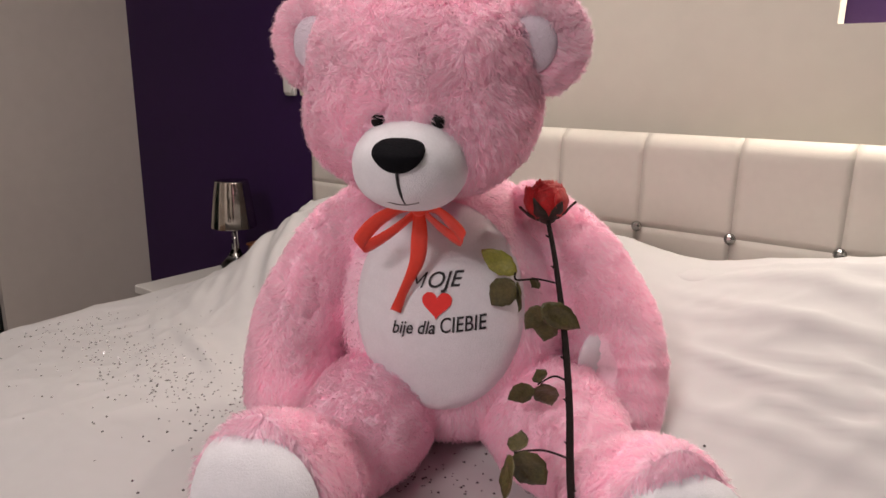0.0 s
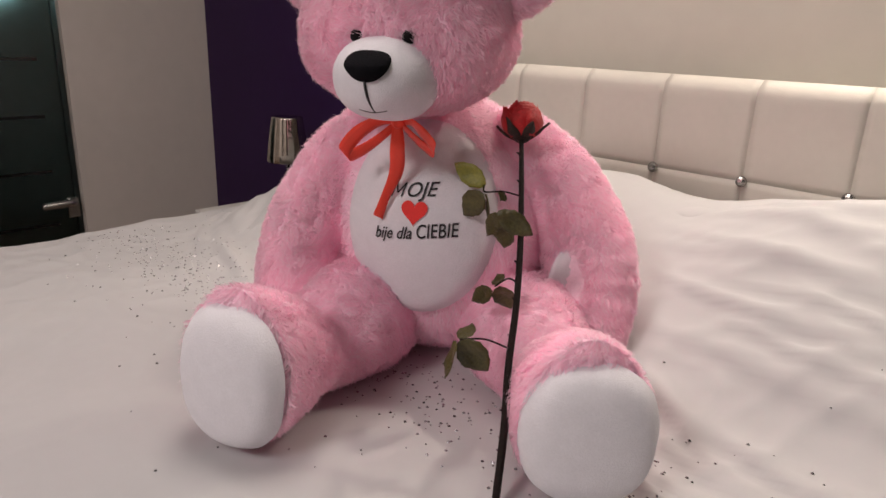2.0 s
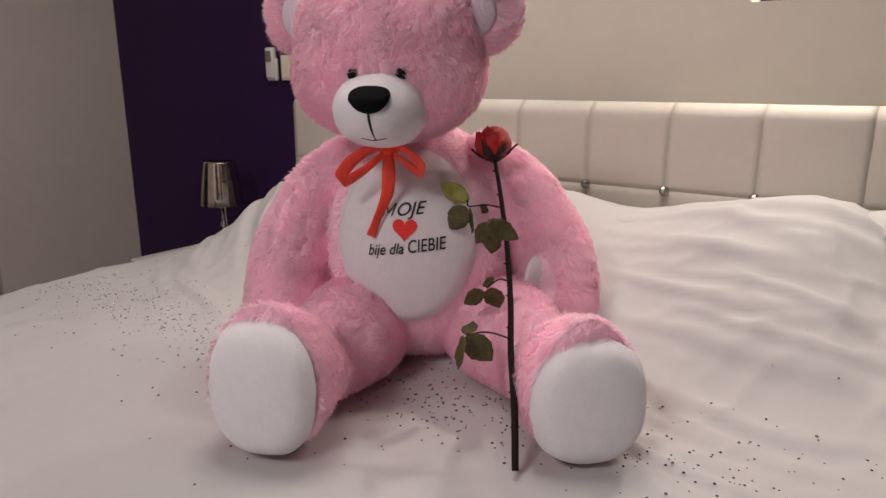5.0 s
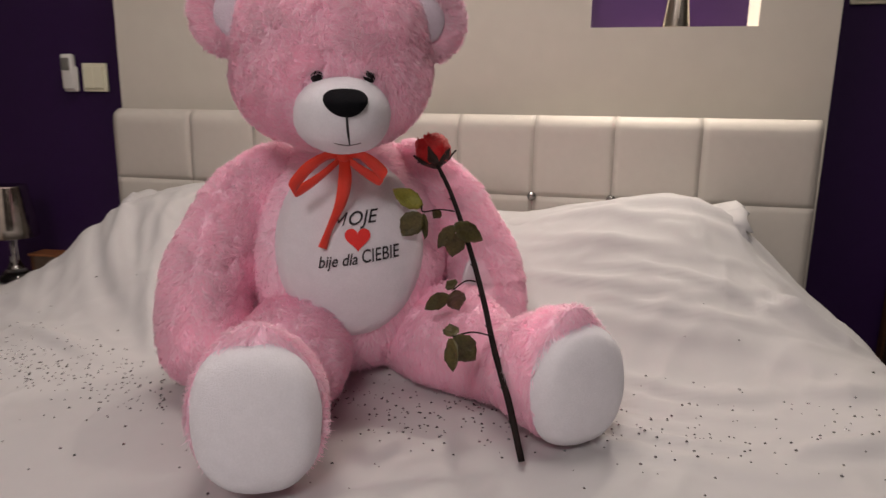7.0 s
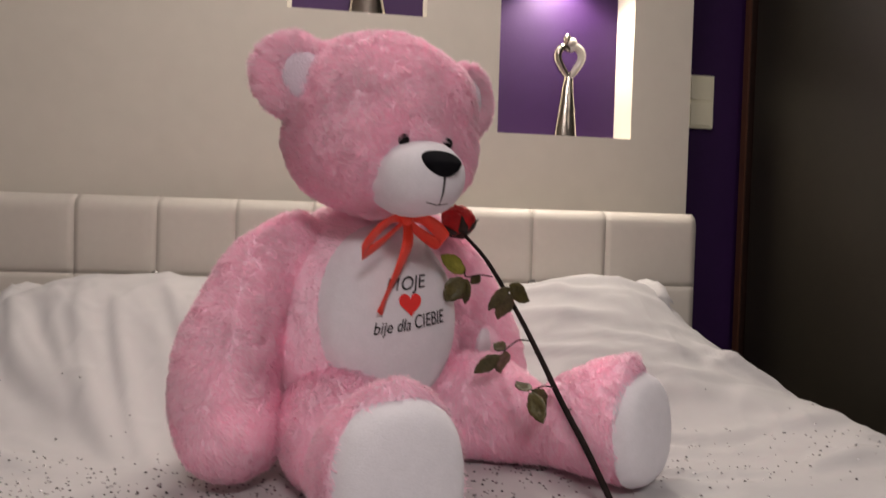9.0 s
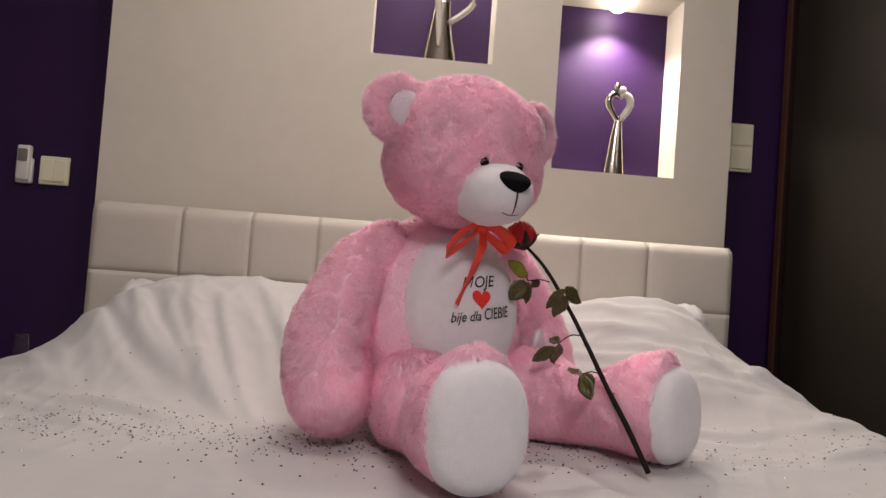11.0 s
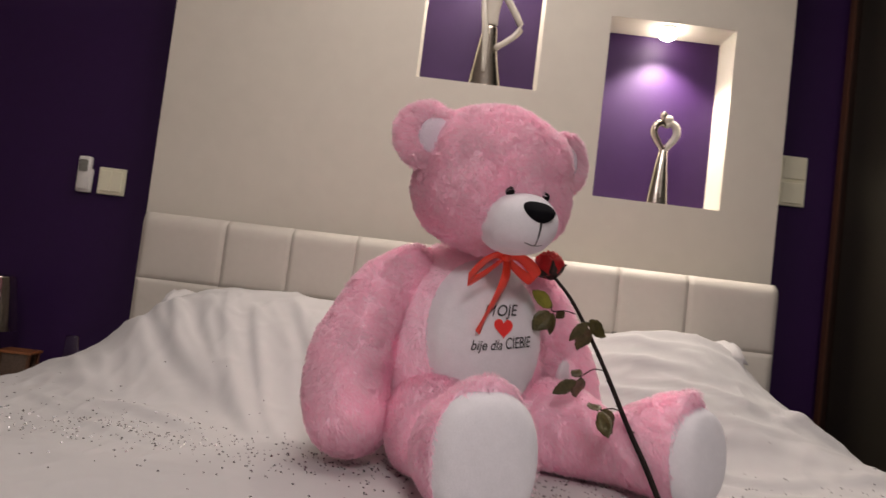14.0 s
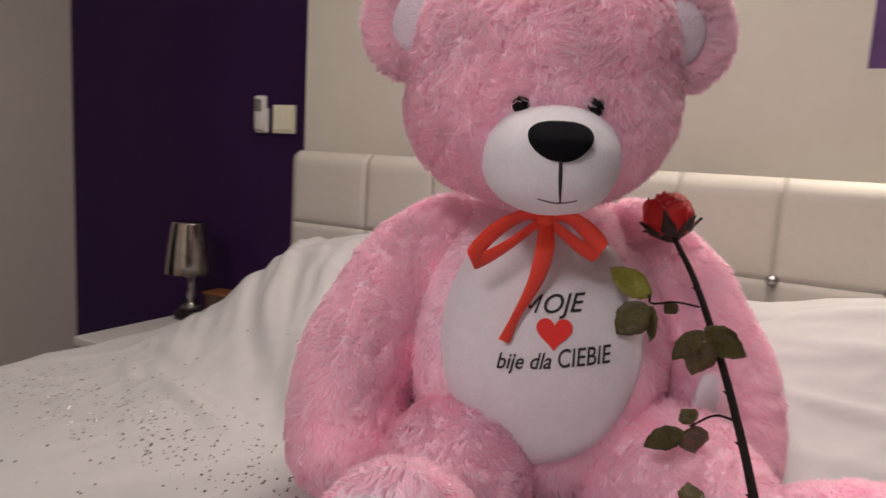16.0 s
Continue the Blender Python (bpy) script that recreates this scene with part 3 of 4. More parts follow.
def fur(owner, count, length=0.0125, width=0.00066, comb=(0, 0, -1), keep=None, lean=0.85, clump=0.008, mat=None, label="long soft pink fur"):
    """Tapered strands over a part, combed and gathered into small tufts."""
    t, co, no = triangles(owner.data)
    a, b, c = co[t[:, 0]], co[t[:, 1]], co[t[:, 2]]
    area = np.linalg.norm(np.cross(b - a, c - a), axis=1)
    pick = rng.choice(len(t), count, p=area / area.sum())
    u, w = rng.random(count), rng.random(count)
    flip = u + w > 1
    u[flip], w[flip] = 1 - u[flip], 1 - w[flip]
    bar = np.stack([1 - u - w, u, w], 1)
    p = (co[t[pick]] * bar[..., None]).sum(1)
    n = (no[t[pick]] * bar[..., None]).sum(1)
    n /= np.linalg.norm(n, axis=1)[:, None] + 1e-9
    if keep is not None:
        k = keep(p)
        p, n = p[k], n[k]
    m = len(p)
    # tufts: every strand leans to the nearest of many scattered centres
    seeds = p[rng.choice(m, max(m // 42, 1), replace=False)]
    turn = rng.normal(size=(len(seeds), 3))
    near = np.empty(m, int)
    for i in range(0, m, 4000):
        near[i:i + 4000] = ((p[i:i + 4000, None, :] - seeds[None]) ** 2).sum(-1).argmin(1)
    flow = np.stack([np.sin(19 * p[:, 1] + 14 * p[:, 2] + 5 * np.sin(17 * p[:, 0])), np.sin(21 * p[:, 2] - 15 * p[:, 0]), np.sin(18 * p[:, 0] + 16 * p[:, 1])], 1)
    d = 0.8 * np.array(comb, float) + 0.45 * flow + 0.30 * turn[near] + 0.25 * rng.normal(size=(m, 3))
    d -= n * (d * n).sum(1)[:, None]
    d /= np.linalg.norm(d, axis=1)[:, None] + 1e-9
    ln = length * (0.65 + 0.5 * rng.random(m)) * (0.75 + 0.45 * rng.random(len(seeds))[near])
    gather = (seeds[near] - p) * np.minimum(1, clump / (np.linalg.norm(seeds[near] - p, axis=1)[:, None] + 1e-6)) * 0.24
    mid = p + n * (ln * 0.34)[:, None] + d * (ln * 0.36 * lean)[:, None] + gather * 0.35
    tip = p + n * (ln * 0.48)[:, None] + d * (ln * 0.95 * lean)[:, None] + gather + 0.0012 * rng.normal(size=(m, 3))
    side = np.cross(d, n) + 0.3 * rng.normal(size=(m, 3))
    side /= np.linalg.norm(side, axis=1)[:, None]
    wd = (width * (0.7 + 0.6 * rng.random(m)))[:, None]
    v = np.stack([p - side * wd, p + side * wd, mid + side * wd * 0.85, mid - side * wd * 0.85, tip], 1)
    base = np.arange(m) * 5
    face = np.cross(v[:, 1] - v[:, 0], v[:, 2] - v[:, 1])
    order = np.where(((face * n).sum(1) > 0)[:, None], np.array([0, 1, 2, 3, 3, 2, 4]), np.array([3, 2, 1, 0, 2, 3, 4]))
    loops = (base[:, None] + order).reshape(-1)
    starts = (np.arange(m)[:, None] * 7 + np.array([0, 4])).reshape(-1)
    v = v.reshape(-1, 3)
    me = bpy.data.meshes.new("fur")
    me.vertices.add(len(v))
    me.vertices.foreach_set("co", v.reshape(-1))
    me.loops.add(len(loops))
    me.loops.foreach_set("vertex_index", loops.astype(np.int32))
    me.polygons.add(len(starts))
    me.polygons.foreach_set("loop_start", starts.astype(np.int32))
    me.update(calc_edges=True)
    me.materials.append(mat or FUR)
    ob = new("fur", me)
    ob.parent = owner
    return tagged(ob, label, kind="stuff")


def lumpy(v, amount, s, k):
    v = np.array(v, float)
    c = v.mean(0)
    out = []
    for p in v:
        d = p - c
        out.append(p + d / (np.linalg.norm(d) + 1e-9) * amount * noise.noise(Vector(p * s + k)))
    return np.array(out)


# torso
TC, TR = np.array((0.0, -0.02, 0.185)), np.array((0.158, 0.142, 0.195))
dirs, q = sphere_grid(48, 32)
v = TC + TR * dirs
v[:, 2] = np.maximum(v[:, 2], 0.004)
torso = piece("torso", v, q, SKIN, bear)


def torso_front(x, z):
    return TC[1] - TR[1] * math.sqrt(max(1 - ((x - TC[0]) / TR[0]) ** 2 - ((z - TC[2]) / TR[2]) ** 2, 0.02))


BC, BR = (0.0, 0.217), (0.110, 0.134)
fur(torso, 28000, comb=(0, -0.2, -1), keep=lambda p: ~(((p[:, 0] - BC[0]) / (BR[0] - 0.004)) ** 2 + ((p[:, 2] - BC[1]) / (BR[1] - 0.004)) ** 2 < 1) | (p[:, 1] > -0.03))


def patch(name, mat, cx, cz, rx, rz, lift, parent, rings=12, seg=48):
    v, q = [], []
    for i in range(rings + 1):
        r = i / rings
        for j in range(seg):
            a = 2 * math.pi * j / seg
            x, z = cx + rx * r * math.cos(a), cz + rz * r * math.sin(a)
            edge = 1 - max((r - 0.86) / 0.14, 0) ** 2
            v.append((x, torso_front(x, z) - lift * edge + 0.004 * (1 - edge), z))
    for i in range(rings):
        for j in range(seg):
            k = (j + 1) % seg
            q.append((i * seg + j, (i + 1) * seg + j, (i + 1) * seg + k, i * seg + k))
    return piece(name, v, q, mat, parent)


LIFT = 0.014
belly = patch("belly_patch", PLUSH, *BC, *BR, LIFT, torso)
belly["label"] = "white short-pile belly patch"


def wrap_on_belly(points, lift):
    return [(x, torso_front(x, z) - LIFT - lift, z) for x, z in points]


def words(text, x, z, height, shear, tilt, width):
    cu = bpy.data.curves.new("text", "FONT")
    cu.body, cu.size, cu.shear, cu.offset = text, height * 1.38, shear, 0.0002
    tmp = bpy.data.objects.new("text", cu)
    scene.collection.objects.link(tmp)
    bpy.context.view_layer.update()
    me = bpy.data.meshes.new_from_object(tmp.evaluated_get(bpy.context.evaluated_depsgraph_get()))
    scene.collection.objects.unlink(tmp)
    bpy.data.objects.remove(tmp)
    pts = [(p.co.x, p.co.y) for p in me.vertices]
    me.calc_loop_triangles()
    fs = [tuple(f.vertices) for f in me.loop_triangles]
    w = max(p[0] for p in pts)
    c, s = math.cos(tilt), math.sin(tilt)
    placed = [(x + c * a * width / w - s * b, z + s * a * width / w + c * b) for a, b in pts]
    o = piece("lettering", wrap_on_belly(placed, 0.0016), fs, THREAD, torso, "black stitched words", smooth=False)
    return o, w


words("OJE", -0.0065, 0.2550, 0.0185, 0.34, 0.10, 0.046)
mv, mf = [], []
for (ax, az), (bx, bz) in (((0, 0), (0, 1)), ((0, 1), (0.5, 0.25)), ((0.5, 0.25), (1, 1)), ((1, 1), (1, 0))):
    for i in range(5):
        u, w = ax + (bx - ax) * i / 4, az + (bz - az) * i / 4
        for off in (-0.0011, 0.0011):
            x = -0.0260 + 0.0140 * u + 0.0062 * w + off
            mv.append((x, 0.2535 + 0.0175 * w + 0.10 * (x + 0.0255)))
    b = len(mv) - 10
    mf += [(b + 2 * i, b + 2 * i + 1, b + 2 * i + 3, b + 2 * i + 2) for i in range(4)]
piece("lettering", wrap_on_belly(mv, 0.0016), mf, THREAD, torso, "black stitched words", smooth=False)
words("bije dla", -0.0475, 0.1965, 0.0165, 0.34, 0.10, 0.0555)
words("CIEBIE", 0.0125, 0.2030, 0.0190, 0.16, 0.11, 0.056)
heart = []
for j in range(40):
    t = 2 * math.pi * j / 40
    heart.append((0.008 + 0.00112 * 16 * math.sin(t) ** 3, 0.2375 + 0.00112 * (13 * math.cos(t) - 5 * math.cos(2 * t) - 2 * math.cos(3 * t) - math.cos(4 * t))))
hv = wrap_on_belly([(0.008, 0.236)] + heart, 0.0018)
piece("heart", hv, [(0, 1 + j, 1 + (j + 1) % 40) for j in range(40)], REDFELT, torso, "red heart motif")

# head
HC, HR = np.array((-0.02, -0.128, 0.481)), np.array((0.130, 0.112, 0.120))
dirs, q = sphere_grid(56, 40)
e = 0.86
hd = np.sign(dirs) * np.abs(dirs) ** np.where(dirs[:, 2:] < 0, 0.82, e)
v = HC + HR * hd
low = np.clip((HC[2] - v[:, 2]) / HR[2], 0, 1)
v[:, 0] = HC[0] + (v[:, 0] - HC[0]) * (1 + 0.05 * np.sin(low * math.pi))
v = lumpy(v, 0.006, 14, 3.0)
head = piece("head", v, q, SKIN, bear)
EYES = (np.array((-0.0420, -0.231, 0.4500)), np.array((0.0210, -0.231, 0.4510)))
MC, MR = np.array((-0.012, -0.212, 0.4060)), np.array((0.0615, 0.071, 0.0500))
fur(head, 72000, comb=(0, -0.25, -0.55), keep=lambda p: ((((p - MC) / (MR * 1.02)) ** 2).sum(1) > 1) & (np.minimum(np.linalg.norm(p - EYES[0], axis=1), np.linalg.norm(p - EYES[1], axis=1)) > 0.0085))
dirs, q = sphere_grid(40, 28)
v = MC + MR * np.sign(dirs) * np.abs(dirs) ** 0.94
muzzle = piece("muzzle", lumpy(v, 0.002, 30, 1.0), q, PLUSH, head, "white plush muzzle")


def muzzle_front(x, z):
    return MC[1] - MR[1] * math.sqrt(max(1 - ((x - MC[0]) / MR[0]) ** 2 - ((z - MC[2]) / MR[2]) ** 2, 0.0))


# nose: a rounded triangle
dirs, q = sphere_grid(32, 20)
v = []
for d in dirs:
    wide = 0.0256 * (1 + 0.24 * d[2]) * abs(d[0]) ** 0.85 * (1 if d[0] > 0 else -1)
    v.append((-0.010 + wide, -0.278 + 0.016 * d[1] + 0.014 * max(d[2], 0), 0.4205 + 0.0172 * d[2]))
piece("nose", v, q, BLACKP, muzzle, "black plush nose")
line = [(-0.0095, z) for z in np.linspace(0.414, 0.3715, 8)]
line = [(x + 0.004 * ((0.414 - z) / 0.0425) ** 2, z) for x, z in line]
v, q = tube([(x, muzzle_front(x, z) - 0.0008, z, 0.0015) for x, z in line], 16, 8)
piece("mouth_line", v, q, THREAD, muzzle)
mouth = [(x, 0.371 + 0.003 * abs((x + 0.008) / 0.016) ** 1.5) for x in np.linspace(-0.024, 0.008, 9)]
v, q = tube([(x, muzzle_front(x, z) - 0.0010, z, 0.0013) for x, z in mouth], 18, 8)
piece("mouth_line", v, q, THREAD, muzzle)
for c in EYES:
    dirs, q = sphere_grid(20, 14)
    piece("eye", [(c[0] + 0.0082 * d[0], c[1] - 0.002 + 0.009 * d[1], c[2] + 0.001 + 0.0082 * d[2]) for d in dirs], q, EYE, head, "shiny black eye")
for sg in (-1, 1):
    m = pose(-0.02 + sg * 0.132, -0.135, 0.533, 0, 0, 0) @ pose(0, 0, 0, 0, sg * 14, sg * 18)
    dirs, q = sphere_grid(36, 24)
    v = [(0.051 * d[0], 0.026 * d[1] + (0.012 * (1 - min(d[0] ** 2 + d[2] ** 2, 1)) if d[1] < 0 else 0), 0.053 * d[2]) for d in dirs]
    ear = piece("ear", moved(v, m), q, SKIN, head)
    c = np.array(m @ Vector((-sg * 0.012, -0.02, -0.006)))
    fur(ear, 15000, comb=(sg * 0.3, -0.1, -0.3), keep=lambda p: (((p - c) / np.array((0.026, 0.03, 0.030))) ** 2).sum(1) > 1)
    v = [(-sg * 0.013 + 0.029 * d[0], -0.0150 + 0.009 * d[1], -0.006 + 0.031 * d[2]) for d in dirs]
    piece("inner_ear", moved(v, m), q, EARIN, ear, "pale lilac inner ear")

# arms
for sg in (-1, 1):
    fwd = 0.03 if sg < 0 else 0.0
    rows = [(sg * 0.105, -0.03, 0.318, 0.045), (sg * 0.162, -0.022 - 0.5 * fwd, 0.262, 0.056), (sg * (0.207 - 0.3 * fwd), -0.02 - fwd, 0.19, 0.063 + 0.05 * fwd), (sg * (0.227 - 0.4 * fwd), -0.035 - fwd, 0.125, 0.065 + 0.10 * fwd), (sg * (0.219 - 0.3 * fwd), -0.062 - fwd, 0.064, 0.062 + 0.1 * fwd)]
    v, q = tube(round_ends(rows), 40, 30)
    v = lumpy(v, 0.006, 12, 5.0 + sg)
    arm = piece("arm", v, q, SKIN, bear)
    if sg > 0:
        pc = np.array((0.199, -0.088, 0.130))
        fur(arm, 43000, comb=(0, -0.35, -0.8), keep=lambda p: (((p - pc) / np.array((0.026, 0.04, 0.058))) ** 2).sum(1) > 1)
        dirs, q = sphere_grid(28, 20)
        piece("paw_pad", [(0.202 + 0.026 * d[0] + 0.010 * d[1], -0.0725 + 0.021 * d[1] + 0.008 * d[0], 0.130 + 0.060 * d[2]) for d in dirs], q, PLUSH, arm, "white plush paw pad")
    else:
        fur(arm, 45000, comb=(0, -0.35, -0.8))

# legs, with big flat-soled feet
LEGS = (
    ([(-0.072, -0.06, 0.060, 0.066), (-0.083, -0.15, 0.064, 0.080), (-0.094, -0.205, 0.059, 0.068), (-0.102, -0.255, 0.054, 0.051), (-0.112, -0.315, 0.074, 0.069), (-0.116, -0.383, 0.081, 0.073)], (-0.117, -0.397, 0.086), -7, 0.086),
    ([(0.095, -0.04, 0.060, 0.066), (0.150, -0.105, 0.064, 0.081), (0.186, -0.165, 0.059, 0.068), (0.210, -0.218, 0.054, 0.050), (0.236, -0.277, 0.074, 0.066), (0.262, -0.334, 0.076, 0.068)], (0.269, -0.350, 0.079), 17, 0.078),
)
for rows, sole, turn, high in LEGS:
    path = [np.array(r) for r in rows]
    v, q = tube(round_ends(path, None, 0.28), 44, 32, flat=1.05)
    v = lumpy(v, 0.006, 12, 8.0)
    # the foot stands up higher than the leg
    top = np.array(sole)
    for k, p in enumerate(v):
        near = max(0, 1 - np.linalg.norm(p[:2] - top[:2]) / 0.12)
        if p[2] > 0.08:
            v[k][2] += 0.036 * near ** 1.4
    v[:, 2] = np.maximum(v[:, 2], 0.003)
    leg = piece("leg", v, q, SKIN, bear)
    m = pose(*sole, -4, 0, turn)
    inv = m.inverted()

    def off_sole(p):
        loc = np.array([inv @ Vector(a) for a in p])
        return ~((loc[:, 1] < 0.012) & ((loc[:, 0] / 0.069) ** 2 + (loc[:, 2] / high) ** 2 < 1.0))
    fur(leg, 45000, comb=(0.1, -0.5, -0.5), keep=off_sole)
    v, q = [], []
    seg, rings = 44, 12
    for i in range(rings + 1):
        r = i / rings
        for j in range(seg):
            a = 2 * math.pi * j / seg
            ca, sa = math.cos(a), math.sin(a)
            x, z = 0.071 * r * abs(ca) ** 0.86 * (1 if ca > 0 else -1), high * r * abs(sa) ** 0.86 * (1 if sa > 0 else -1)
            v.append((x, -0.027 * math.sqrt(max(1 - r ** 2.3, 0)) + 0.022 * max(r - 0.75, 0) ** 2 * 4 - 0.002, z))
    for i in range(rings):
        for j in range(seg):
            k = (j + 1) % seg
            q.append((i * seg + j, (i + 1) * seg + j, (i + 1) * seg + k, i * seg + k))
    pad = piece("foot_pad", moved(lumpy(v, 0.0015, 40, 2.0), m), q, PLUSH, leg, "white plush foot sole")


# red bow
def ribbon(name, points, widths, parent, thick=0.0008, n=40):
    """A strip along rows x, y, z; widths are rows of the half-width direction."""
    c, w = smooth_path(points, n), smooth_path(widths, n)
    v, q = [], []
    for a, b in zip(c, w):
        v += [a - b, a - b * 0.33, a + b * 0.33, a + b]
    for i in range(n - 1):
        for k in range(3):
            a = 4 * i + k
            q.append((a, a + 1, a + 5, a + 4))
    ob = piece(name, v, q, RIBBON, parent)
    md = ob.modifiers.new("thick", "SOLIDIFY")
    md.thickness = thick
    return ob


bow = new("bow")
bow.parent = bear
bow["label"] = "red satin ribbon bow"
K = (-0.010, -0.184, 0.352)
ribbon("bow_loop", [K, (-0.030, -0.193, 0.353), (-0.056, -0.200, 0.338), (-0.076, -0.201, 0.314), (-0.074, -0.193, 0.306), (-0.046, -0.187, 0.322), K],
       [(0, -0.002, 0.005), (0, -0.006, 0.006), (-0.003, -0.006, 0.0072), (-0.004, -0.006, 0.0072), (-0.002, -0.006, 0.0072), (0, -0.004, 0.0066), (0, -0.003, 0.005)], bow)
ribbon("bow_loop", [K, (0.008, -0.193, 0.355), (0.026, -0.200, 0.345), (0.042, -0.200, 0.328), (0.037, -0.193, 0.320), (0.012, -0.187, 0.334), K],
       [(0, -0.002, 0.005), (0, -0.006, 0.006), (0.003, -0.006, 0.0072), (0.004, -0.006, 0.0072), (0.002, -0.006, 0.0072), (0, -0.004, 0.0066), (0, -0.003, 0.005)], bow)
ribbon("bow_tail", [(K[0], K[1] - 0.004, K[2]), (-0.009, -0.190, 0.322), (-0.015, -0.179, 0.288), (-0.031, -0.177, 0.252), (-0.041, -0.176, 0.226)],
       [(0.006, 0, 0), (0.0090, 0.002, 0), (0.0080, 0.004, 0), (0.0048, 0.004, -0.001), (0.0055, 0.003, -0.003)], bow)
dirs, q = sphere_grid(18, 12)
piece("knot", [(K[0] + 0.009 * d[0], K[1] - 0.003 + 0.008 * d[1], K[2] + 0.008 * d[2]) for d in dirs], q, RIBBON, bow)

# ---- the rose ----
rose = thing("rose", (0, 0, 0), 0, "long-stemmed dried red rose leaning on the bear", "rose")
SP = [(0.368, 1.179, 0.603, 0.0036), (0.344, 1.217, 0.661, 0.0038), (0.319, 1.250, 0.713, 0.0035), (0.296, 1.287, 0.768, 0.0033), (0.268, 1.324, 0.828, 0.0031), (0.231, 1.366, 0.895, 0.0027), (0.198, 1.404, 0.936, 0.0024)]
v, q = tube([(*p[:3], p[3] * 1.16) for p in SP], 60, 10)
piece("stem", v, q, STEM, rose, "dark brown thorny stem")
rr = random.Random(11)
for i in range(9):
    k = smooth_path(SP, 60)[6 + 6 * i]
    a = rr.uniform(0, 6.28)
    o = Vector((math.cos(a), math.sin(a) * 0.6, 0.35)).normalized()
    v, q = tube([(*(Vector(k[:3]) + o * 0.001), 0.0022), (*(Vector(k[:3]) + o * 0.005), 0.0012), (*(Vector(k[:3]) + o * 0.0075), 0.0003)], 6, 6)
    piece("thorn", v, q, STEM, rose)
# bloom, along the stem's end
up = Vector((-0.28, 0.22, 0.93)).normalized()
bm0 = Matrix.Translation((0.197, 1.407, 0.934)) @ up.to_track_quat("Z", "X").to_matrix().to_4x4() @ Matrix.Scale(1.14, 4)
bloom = new("bloom")
bloom.parent = rose
bloom["label"] = "dark red rose bloom"


def petal(k, r0, r1, tall, wide, curl, ang):
    n, m = 10, 9
    v, q = [], []
    for i in range(n + 1):
        u = i / n
        for j in range(m + 1):
            w = j / m * 2 - 1
            prof = r1 * math.sin(math.pi * (0.17 + 0.58 * u)) ** 0.8 + curl * max(u - 0.84, 0) * 1.6
            half = wide * math.sin(math.pi * (0.16 + 0.62 * u)) ** 0.8
            a = ang + w * half
            z = tall * (u - 0.16 * abs(w) ** 2.2 * u) + 0.0030 * u * noise.noise(Vector((u * 5, w * 4, k * 3.1)))
            r = prof * (1 + 0.05 * noise.noise(Vector((u * 4, w * 3, k * 1.7)))) + 0.0015 * w * w * u
            v.append((r * math.cos(a), r * math.sin(a), z))
    for i in range(n):
        for j in range(m):
            a = i * (m + 1) + j
            q.append((a, a + 1, a + m + 2, a + m + 1))
    ob = piece("petal", moved(v, bm0), q, PETAL, bloom)
    md = ob.modifiers.new("thick", "SOLIDIFY")
    md.thickness = 0.0006


for k in range(30):
    ring_ = k / 29
    petal(k, 0.004, 0.005 + 0.0185 * ring_ ** 0.85, 0.040 - 0.007 * ring_ + 0.003 * math.sin(k * 2.1), 1.25 - 0.4 * ring_, 0.012 * ring_, k * 2.4 + 0.3)
v, q = lathe([(0.002, -0.006), (0.007, -0.004), (0.011, 0.001), (0.015, 0.008), (0.012, 0.010)], 20)
piece("calyx", moved(v, bm0), q, SEPAL, bloom)
for k in range(6):
    a = k * 1.05 + 0.2
    pts = [(0.010, 0.000), (0.018, 0.005), (0.0225, 0.010), (0.027 + 0.003 * (k % 2), 0.013 + 0.003 * (k % 3))]
    c, s = math.cos(a), math.sin(a)
    v, q = [], []
    wds = (0.006, 0.007, 0.004, 0.0004)
    for (r, z), wd in zip(pts, wds):
        v += [(r * c - wd * s, r * s + wd * c, z), (r * c * 1.06, r * s * 1.06, z - 0.001), (r * c + wd * s, r * s - wd * c, z)]
    for i in range(3):
        q += [(3 * i, 3 * i + 1, 3 * i + 4, 3 * i + 3), (3 * i + 1, 3 * i + 2, 3 * i + 5, 3 * i + 4)]
    ob = piece("sepal", moved(v, bm0), q, SEPAL, bloom)
    md = ob.modifiers.new("thick", "SOLIDIFY")
    md.thickness = 0.0008


def leaf(base, tip, wide, mat, bend=0.004, face=(0.35, -0.9, 0.25)):
    """A pointed leaf from base to tip with a fold along its midrib."""
    b, t = Vector(base), Vector(tip)
    d = t - b
    nrm = Vector(face)
    s = d.cross(nrm).normalized()
    nrm = s.cross(d).normalized()
    n = 10
    v, q = [], []
    for i in range(n + 1):
        u = i / n
        w = 1.2 * wide * (math.sin(math.pi * min(u * 0.96 + 0.03, 1)) ** 0.75) * (1 - 0.25 * u) * (1 + 0.06 * math.sin(25 * u))
        c = b + d * u - nrm * bend * math.sin(math.pi * u) * (1 if i % 2 else 0.96) - nrm * bend * 1.2 * u * u
        for k in (-1, -0.5, 0, 0.5, 1):
            v.append(c + s * w * k + nrm * (0.22 * w * abs(k)) + nrm * 0.0012 * math.sin(9 * u + 3 * k))
    for i in range(n):
        for k in range(4):
            a = 5 * i + k
            q.append((a, a + 1, a + 6, a + 5))
    ob = piece("leaf", v, q, mat, rose)
    md = ob.modifiers.new("thick", "SOLIDIFY")
    md.thickness = 0.0005
    return ob


def twig(points, r=0.0011):
    v, q = tube([(*p, r) for p in points], 14, 6)
    piece("twig", v, q, STEM, rose)


